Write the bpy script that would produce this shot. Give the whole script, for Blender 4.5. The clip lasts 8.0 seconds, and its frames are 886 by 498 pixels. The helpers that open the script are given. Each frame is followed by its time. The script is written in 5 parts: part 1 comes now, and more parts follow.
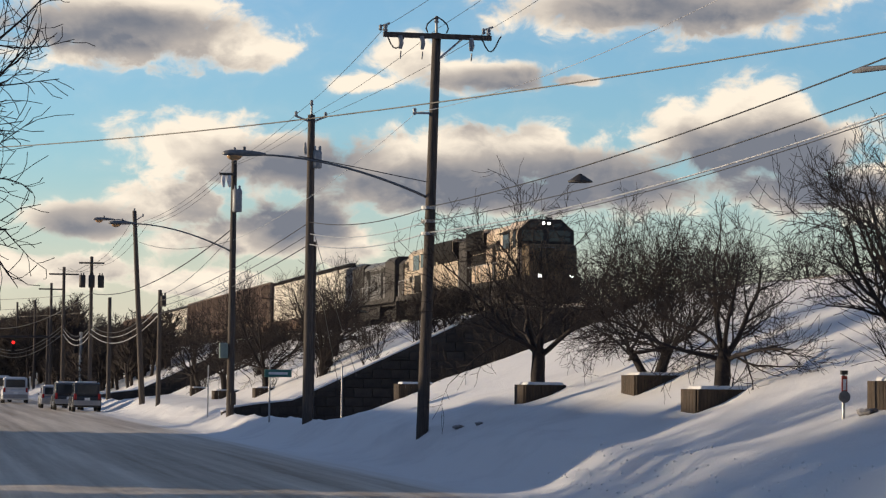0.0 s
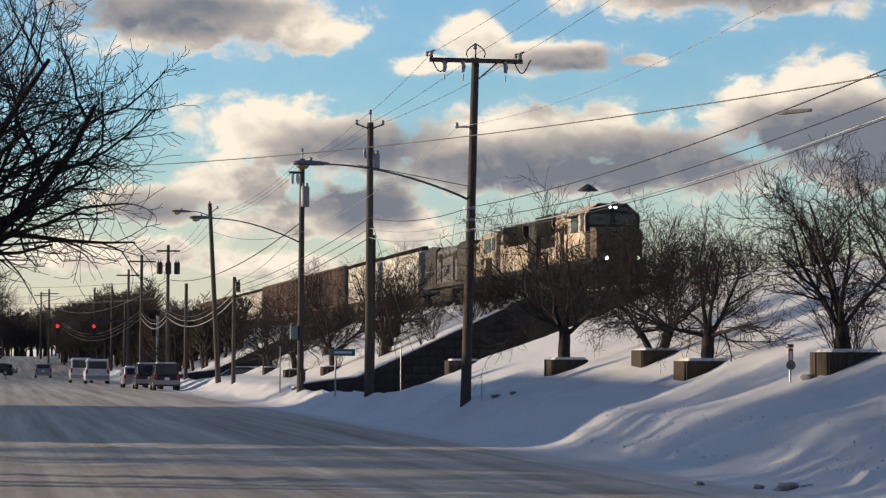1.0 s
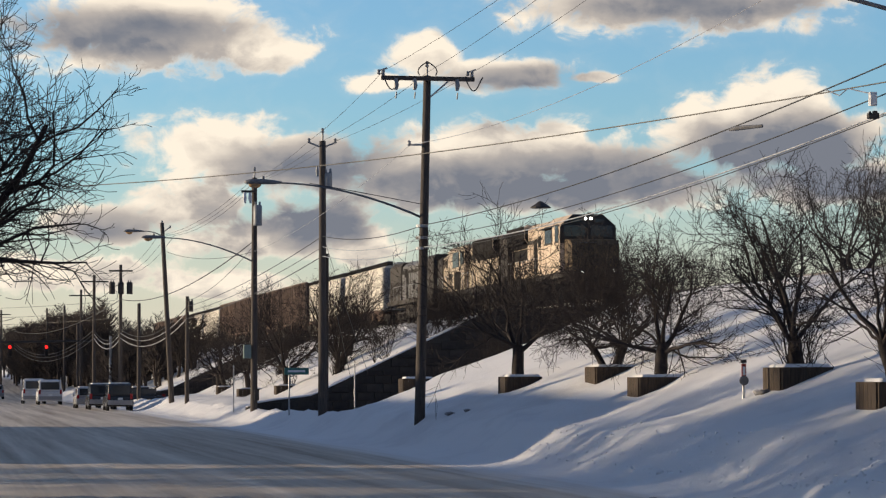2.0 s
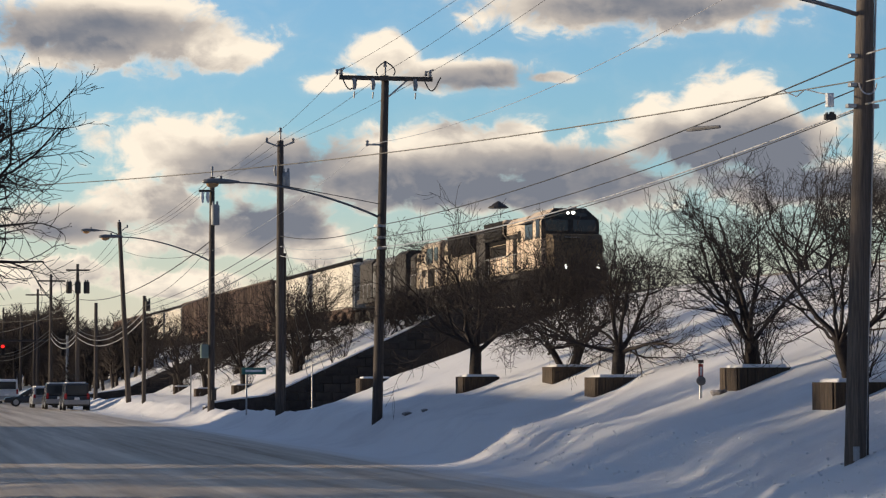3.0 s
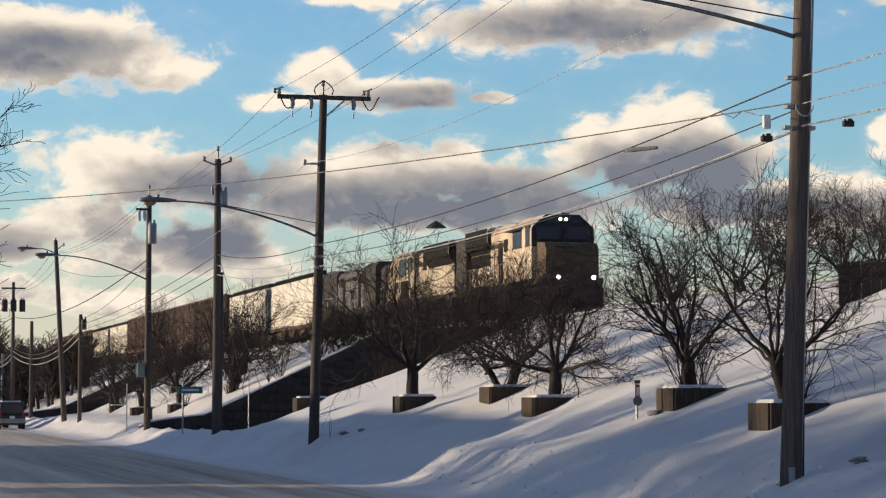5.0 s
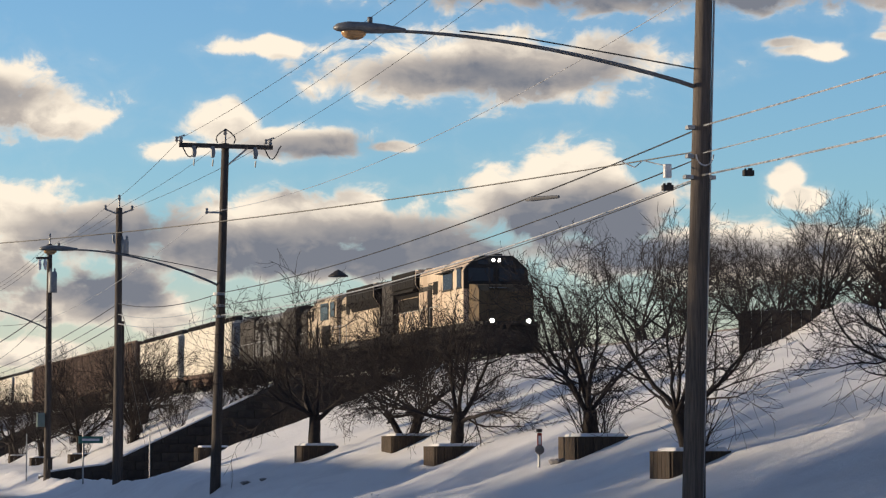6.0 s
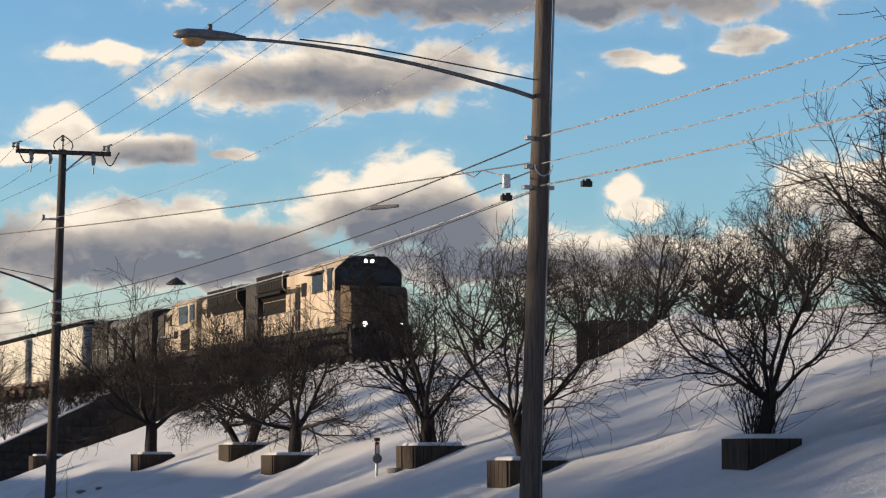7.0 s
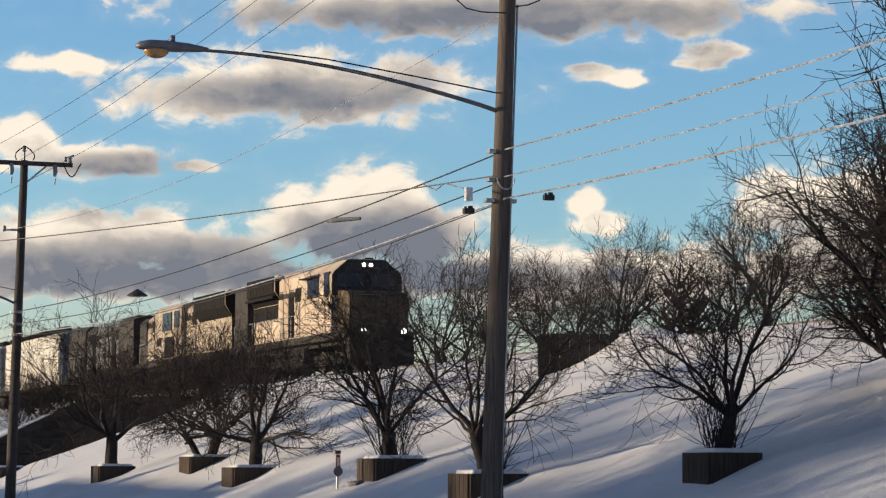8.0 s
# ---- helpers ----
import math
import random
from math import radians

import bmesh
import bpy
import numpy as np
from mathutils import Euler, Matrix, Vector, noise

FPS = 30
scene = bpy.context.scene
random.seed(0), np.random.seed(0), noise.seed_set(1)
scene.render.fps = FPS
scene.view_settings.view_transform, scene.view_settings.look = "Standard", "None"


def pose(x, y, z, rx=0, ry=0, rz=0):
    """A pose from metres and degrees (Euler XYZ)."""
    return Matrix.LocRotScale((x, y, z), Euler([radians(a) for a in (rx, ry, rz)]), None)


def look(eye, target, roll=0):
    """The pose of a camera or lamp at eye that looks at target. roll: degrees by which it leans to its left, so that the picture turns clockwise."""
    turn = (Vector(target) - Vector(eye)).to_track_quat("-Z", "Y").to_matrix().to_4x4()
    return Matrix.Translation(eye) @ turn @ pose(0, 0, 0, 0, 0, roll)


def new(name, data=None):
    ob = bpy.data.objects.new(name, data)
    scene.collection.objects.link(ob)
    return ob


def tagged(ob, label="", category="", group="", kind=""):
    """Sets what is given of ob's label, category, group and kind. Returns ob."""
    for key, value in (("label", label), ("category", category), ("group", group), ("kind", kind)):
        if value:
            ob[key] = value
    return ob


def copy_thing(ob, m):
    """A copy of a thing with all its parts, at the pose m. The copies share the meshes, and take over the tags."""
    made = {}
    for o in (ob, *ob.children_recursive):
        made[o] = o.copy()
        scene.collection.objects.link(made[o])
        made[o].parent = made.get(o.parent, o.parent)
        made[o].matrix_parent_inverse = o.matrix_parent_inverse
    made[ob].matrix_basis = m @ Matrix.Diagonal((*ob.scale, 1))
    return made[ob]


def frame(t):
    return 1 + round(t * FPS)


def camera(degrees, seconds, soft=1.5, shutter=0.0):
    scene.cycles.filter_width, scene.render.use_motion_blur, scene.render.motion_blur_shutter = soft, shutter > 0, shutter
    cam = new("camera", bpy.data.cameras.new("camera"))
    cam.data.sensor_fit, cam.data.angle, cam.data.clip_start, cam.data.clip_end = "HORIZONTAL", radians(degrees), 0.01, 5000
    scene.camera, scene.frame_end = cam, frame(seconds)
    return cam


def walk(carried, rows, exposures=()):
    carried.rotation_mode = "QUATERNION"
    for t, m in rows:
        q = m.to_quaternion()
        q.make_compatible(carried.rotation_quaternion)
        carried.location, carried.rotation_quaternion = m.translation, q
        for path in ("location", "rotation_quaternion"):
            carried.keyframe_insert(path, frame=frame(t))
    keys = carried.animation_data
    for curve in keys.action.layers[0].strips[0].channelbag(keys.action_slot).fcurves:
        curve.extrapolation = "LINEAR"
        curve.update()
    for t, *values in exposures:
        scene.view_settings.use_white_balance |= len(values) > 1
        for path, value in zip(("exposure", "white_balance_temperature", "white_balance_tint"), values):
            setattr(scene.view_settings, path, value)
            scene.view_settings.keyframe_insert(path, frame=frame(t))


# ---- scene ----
cam = camera(2 * math.degrees(math.atan(784 / 4500)), 8.0, soft=1.25)


def aim(eye, yaw, pitch, roll):
    """A pose from the eye, degrees to the right of the street, degrees up, and lean."""
    a, b = radians(yaw), radians(pitch)
    way = Vector((math.sin(a) * math.cos(b), math.cos(a) * math.cos(b), math.sin(b)))
    return look(eye, Vector(eye) + way, roll)


EYE = (0.0, 0.0, 2.0)
PATH = [(0.0, aim((1.33, 10.72, 2.15), 11.589, 2.962, 0.61)),
        (0.5, aim(EYE, 10.193, 2.596, 0.18)), (1.0, aim(EYE, 10.067, 2.531, 0.24)),
        (1.5, aim(EYE, 10.779, 2.746, -0.06)), (2.8, aim(EYE, 11.685, 3.005, -0.14)), (3.0, aim(EYE, 12.080, 2.929, -0.14)),
        (3.5, aim(EYE, 11.966, 2.905, -0.11)), (4.0, aim(EYE, 12.423, 3.188, -0.07)), (4.2, aim(EYE, 12.614, 3.205, -0.05)),
        (5.3, aim(EYE, 14.046, 3.628, 0.08)), (5.5, aim(EYE, 14.479, 3.934, 0.10)), (6.0, aim(EYE, 15.700, 4.468, -0.13)),
        (6.2, aim(EYE, 16.77, 4.595, -0.12)), (6.5, aim(EYE, 18.085, 4.642, -0.10)), (7.0, aim(EYE, 19.339, 4.663, -0.05)),
        (7.5, aim(EYE, 19.602, 4.716, 0.06)), (8.0, aim(EYE, 20.198, 4.954, 0.16))]
walk(cam, PATH)
scene.view_settings.exposure = 0.0

# ---- world: low winter sun ahead on the near-left, broken cumulus ----
SUN_AZ, SUN_EL = -68.0, 9.0      # degrees to the right of the street, degrees up


def nodes_of(tree):
    tree.nodes.clear()

    def add(kind, **values):
        n = tree.nodes.new(kind)
        for key, value in values.items():
            if key == "ins":
                for slot, v in value.items():
                    if isinstance(v, bpy.types.NodeSocket):
                        tree.links.new(v, n.inputs[slot])
                    else:
                        n.inputs[slot].default_value = v
            else:
                setattr(n, key, value)
        return n
    return add


def sky_place(px, py):
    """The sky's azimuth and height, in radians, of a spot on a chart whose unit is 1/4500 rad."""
    return radians(11.966) + (px - 784) / 4500, radians(2.905) - (py - 441) / 4500


CLOUDS = [(190, 55, 290, 88), (400, 95, 90, 42), (690, 98, 78, 48), (830, 130, 150, 34), (600, 145, 70, 20), (1170, -2, 350, 74), (760, -38, 100, 22), (985, 138, 60, 13),
          (320, 262, 170, 72), (460, 290, 190, 66), (640, 290, 170, 62), (780, 265, 110, 66), (905, 262, 90, 68), (1020, 300, 190, 66), (1200, 235, 110, 85), (1300, 205, 110, 90),
          (1400, 255, 130, 70), (900, 335, 480, 46), (1420, 330, 260, 44), (260, 368, 130, 48), (400, 425, 190, 42), (510, 395, 120, 52), (570, 425, 80, 46), (120, 395, 120, 42), (60, 480, 220, 40),
          (300, 500, 150, 30), (1530, -150, 620, 62), (1690, -38, 60, 13), (1720, -26, 70, 16), (1760, -16, 50, 13), (1915, -62, 66, 24), (1885, -44, 60, 14), (2040, 205, 110, 66), (2130, 190, 120, 70), (1685, 200, 34, 34), (1710, 236, 58, 26), (1700, 330, 420, 70), (2150, 300, 260, 70)]
GREYS = [(120, 55, 250, 42), (520, 285, 160, 50), (760, 318, 240, 48), (1010, 312, 260, 56), (1320, 270, 200, 62), (480, 395, 120, 46), (130, 400, 100, 32),
         (1160, 8, 260, 36), (1530, -130, 540, 38), (860, 138, 120, 24), (1500, 325, 260, 30)]


def build_world():
    world = bpy.data.worlds.new("sky")
    scene.world = world
    world.use_nodes = True
    add = nodes_of(world.node_tree)
    co = add("ShaderNodeTexCoord").outputs["Generated"]
    sep = add("ShaderNodeSeparateXYZ", ins={0: co})
    az = add("ShaderNodeMath", operation="ARCTAN2", ins={0: sep.outputs[0], 1: sep.outputs[1]})
    el = add("ShaderNodeMath", operation="ARCSINE", ins={0: sep.outputs[2]})
    flat = add("ShaderNodeCombineXYZ", ins={0: az.outputs[0], 1: el.outputs[0], 2: 0.0}).outputs[0]

    def math_(op, a, b, c=0.0):
        return add("ShaderNodeMath", operation=op, ins={0: a, 1: b, 2: c}).outputs[0]

    def step(value, low, high):
        return add("ShaderNodeMapRange", interpolation_type="SMOOTHSTEP", ins={"Value": value, "From Min": low, "From Max": high}).outputs[0]

    def shifted(v, dx, dy):
        return add("ShaderNodeVectorMath", operation="ADD", ins={0: v, 1: (dx, dy, 0)}).outputs[0]

    def heap(place, blobs):
        """One at the middle of the nearest puff, nought on its rim."""
        total = None
        for px, py, rx, ry in blobs:
            a, e = sky_place(px, py)
            d = add("ShaderNodeVectorMath", operation="SUBTRACT", ins={0: place, 1: (a, e, 0)})
            d = add("ShaderNodeVectorMath", operation="MULTIPLY", ins={0: d.outputs[0], 1: (4500 / rx, 4500 / ry, 0)})
            r = add("ShaderNodeVectorMath", operation="LENGTH", ins={0: d.outputs[0]}).outputs["Value"]
            total = r if total is None else add("ShaderNodeMath", operation="SMOOTH_MIN", ins={0: total, 1: r, 2: 0.25}).outputs[0]
        return math_("SUBTRACT", 1.0, total)

    def density(place):
        puffs = add("ShaderNodeTexNoise", ins={"Vector": add("ShaderNodeVectorMath", operation="MULTIPLY", ins={0: place, 1: (52, 74, 0)}).outputs[0], "Scale": 1.0, "Detail": 8.0, "Roughness": 0.57, "Distortion": 0.35})
        return math_("MULTIPLY_ADD", puffs.outputs["Fac"], 2.0, math_("ADD", heap(place, CLOUDS), -0.99))

    here, above, high = density(flat), density(shifted(flat, -0.004, 0.007)), density(shifted(flat, -0.009, 0.020))
    cover = math_("MULTIPLY_ADD", step(here, -0.02, 0.38), 0.92, math_("MULTIPLY", step(here, -0.5, 0.3), 0.08))
    under = math_("MULTIPLY_ADD", step(high, 0.0, 0.7), 0.42, math_("MULTIPLY", step(above, 0.05, 0.75), 0.30))
    under = math_("MULTIPLY", under, step(here, 0.0, 0.45))
    lumps = add("ShaderNodeTexNoise", ins={"Vector": add("ShaderNodeVectorMath", operation="MULTIPLY", ins={0: flat, 1: (34, 66, 0)}).outputs[0], "Scale": 1.0, "Detail": 5.0, "Roughness": 0.5}).outputs["Fac"]
    shade = math_("MULTIPLY_ADD", step(heap(flat, GREYS), -0.5, 0.65), 0.86, under)
    shade = math_("MULTIPLY", math_("ADD", shade, math_("MULTIPLY_ADD", lumps, 1.1, -0.55)), 0.80)
    tone = add("ShaderNodeValToRGB", ins={0: shade})
    ramp = tone.color_ramp
    ramp.elements[0].position, ramp.elements[0].color = 0.04, (1.02, 0.90, 0.74, 1)
    ramp.elements[1].position, ramp.elements[1].color = 1.0, (0.20, 0.215, 0.255, 1)
    mid = ramp.elements.new(0.5)
    mid.color = (0.50, 0.45, 0.41, 1)
    sky = add("ShaderNodeTexSky", sky_type="NISHITA", sun_disc=False, sun_elevation=radians(SUN_EL), sun_rotation=radians(SUN_AZ),
              air_density=1.0, dust_density=0.6, ozone_density=2.2, altitude=100.0)
    low = add("ShaderNodeMapRange", interpolation_type="SMOOTHSTEP", ins={"Value": el.outputs[0], "From Min": 0.095, "From Max": -0.005, "To Min": 0.0, "To Max": 0.9}).outputs[0]
    blue = add("ShaderNodeVectorMath", operation="SCALE", ins={0: sky.outputs[0], "Scale": SKY_GAIN}).outputs[0]
    blue = add("ShaderNodeVectorMath", operation="MULTIPLY", ins={0: blue, 1: SKY_TINT}).outputs[0]
    hazed = add("ShaderNodeMix", data_type="RGBA", ins={0: low, 6: blue, 7: (0.80, 0.70, 0.57, 1)})
    mixed = add("ShaderNodeMix", data_type="RGBA", ins={0: cover, 6: hazed.outputs[2], 7: tone.outputs[0]})

    # unseen blue-grey cloud added overhead and behind to cut the sky's fill light
    def off(value, middle, half):
        return math_("DIVIDE", math_("ABSOLUTE", math_("SUBTRACT", value, middle), 0.0), half)
    away = step(math_("MAXIMUM", off(az.outputs[0], 0.27, 0.40), off(el.outputs[0], 0.06, 0.19)), 1.0, 1.5)
    far = add("ShaderNodeTexNoise", ins={"Vector": co, "Scale": 3.2, "Detail": 6.0, "Roughness": 0.55})
    far_cover = math_("MULTIPLY", step(far.outputs["Fac"], 0.34, 0.50), away)
    mixed = add("ShaderNodeMix", data_type="RGBA", ins={0: far_cover, 6: mixed.outputs[2], 7: (0.130, 0.172, 0.275, 1)})
    bg = add("ShaderNodeBackground", ins={0: mixed.outputs[2], 1: 1.0})
    add("ShaderNodeOutputWorld", ins={0: bg.outputs[0]})


SKY_GAIN, SKY_TINT = 0.15, (0.93, 1.20, 1.48)
build_world()
sun_data = bpy.data.lights.new("sun", "SUN")
sun_data.energy, sun_data.angle, sun_data.color = 5.0, radians(0.8), (1.0, 0.80, 0.56)
sun = new("sun", sun_data)
sa, se = radians(SUN_AZ), radians(SUN_EL)
sun.matrix_world = look((0, 0, 60), Vector((0, 0, 60)) - Vector((math.sin(sa) * math.cos(se), math.cos(sa) * math.cos(se), math.sin(se))))


# ---- materials ----
def material(name, color, color2=None, rough=0.8, metal=0.0, scale=6.0, detail=5.0, bump=0.2, bump_scale=30.0, stretch=(1, 1, 1), spec=0.4, low=0.35, high=0.65, emit=None, strength=0.0, vary=0.0):
    m = bpy.data.materials.new(name)
    m.use_nodes = True
    add = nodes_of(m.node_tree)
    co = add("ShaderNodeTexCoord").outputs["Object"]
    co = add("ShaderNodeMapping", ins={"Vector": co, "Scale": stretch}).outputs[0]
    big = add("ShaderNodeTexNoise", ins={"Vector": co, "Scale": scale, "Detail": detail, "Roughness": 0.6})
    f = add("ShaderNodeMapRange", ins={"Value": big.outputs["Fac"], "From Min": low, "From Max": high}).outputs[0]
    c2 = color2 or tuple(0.72 * c for c in color)
    mix = add("ShaderNodeMix", data_type="RGBA", ins={0: f, 6: (*color, 1), 7: (*c2, 1)}).outputs[2]
    small = add("ShaderNodeTexNoise", ins={"Vector": co, "Scale": bump_scale, "Detail": 4.0})
    g = add("ShaderNodeMapRange", ins={"Value": small.outputs["Fac"], "From Min": 0.3, "From Max": 0.7, "To Min": 0.86, "To Max": 1.12}).outputs[0]
    mix = add("ShaderNodeVectorMath", operation="SCALE", ins={0: mix, "Scale": g}).outputs[0]
    if vary:
        r = add("ShaderNodeObjectInfo").outputs["Random"]
        r = add("ShaderNodeMapRange", ins={"Value": r, "To Min": 1 - vary, "To Max": 1 + vary}).outputs[0]
        mix = add("ShaderNodeVectorMath", operation="SCALE", ins={0: mix, "Scale": r}).outputs[0]
    b = add("ShaderNodeBump", ins={"Height": small.outputs["Fac"], "Strength": bump, "Distance": 0.02})
    ins = {"Base Color": mix, "Roughness": rough, "Metallic": metal, "Normal": b.outputs[0], "Specular IOR Level": spec}
    if emit:
        ins["Emission Color"], ins["Emission Strength"] = (*emit, 1), strength
    p = add("ShaderNodeBsdfPrincipled", ins=ins)
    add("ShaderNodeOutputMaterial", ins={0: p.outputs[0]})
    return m


def snow_material(name, clean, dirty, low, high, track=False):
    m = bpy.data.materials.new(name)
    m.use_nodes = True
    add = nodes_of(m.node_tree)
    co = add("ShaderNodeTexCoord").outputs["Object"]
    long = add("ShaderNodeMapping", ins={"Vector": co, "Scale": (1.3, 0.02, 1.0) if track else (0.35, 0.2, 0.5)}).outputs[0]
    n1 = add("ShaderNodeTexNoise", ins={"Vector": long, "Scale": 1.0, "Detail": 6.0, "Roughness": 0.62})
    n2 = add("ShaderNodeTexNoise", ins={"Vector": co, "Scale": 1.7 if track else 0.9, "Detail": 6.0, "Roughness": 0.65})
    n3 = add("ShaderNodeTexNoise", ins={"Vector": co, "Scale": 14.0, "Detail": 5.0, "Roughness": 0.7})
    s = add("ShaderNodeMath", operation="MULTIPLY_ADD", ins={0: n2.outputs["Fac"], 1: 0.16 if track else 0.45, 2: -0.08 if track else -0.22})
    s = add("ShaderNodeMath", operation="ADD", ins={0: s.outputs[0], 1: n1.outputs["Fac"]})
    f = add("ShaderNodeMapRange", ins={"Value": s.outputs[0], "From Min": low, "From Max": high}).outputs[0]
    mix = add("ShaderNodeMix", data_type="RGBA", ins={0: f, 6: (*clean, 1), 7: (*dirty, 1)}).outputs[2]
    if track:
        # cleaner snow towards the ploughed edge
        edge = add("ShaderNodeSeparateXYZ", ins={0: co}).outputs[0]
        edge = add("ShaderNodeMath", operation="MULTIPLY_ADD", ins={0: n1.outputs["Fac"], 1: -4.0, 2: edge}).outputs[0]
        edge = add("ShaderNodeMapRange", interpolation_type="SMOOTHSTEP", ins={"Value": edge, "From Min": 8.0, "From Max": 10.8}).outputs[0]
        mix = add("ShaderNodeMix", data_type="RGBA", ins={0: edge, 6: mix, 7: (0.74, 0.74, 0.75, 1)}).outputs[2]
    h = add("ShaderNodeMath", operation="MULTIPLY_ADD", ins={0: n3.outputs["Fac"], 1: 0.55, 2: n2.outputs["Fac"]})
    b = add("ShaderNodeBump", ins={"Height": h.outputs[0], "Strength": 0.5 if track else 0.55, "Distance": 0.12})
    p = add("ShaderNodeBsdfPrincipled", ins={"Base Color": mix, "Roughness": 0.75, "Normal": b.outputs[0], "Specular IOR Level": 0.25})
    add("ShaderNodeOutputMaterial", ins={0: p.outputs[0]})
    return m


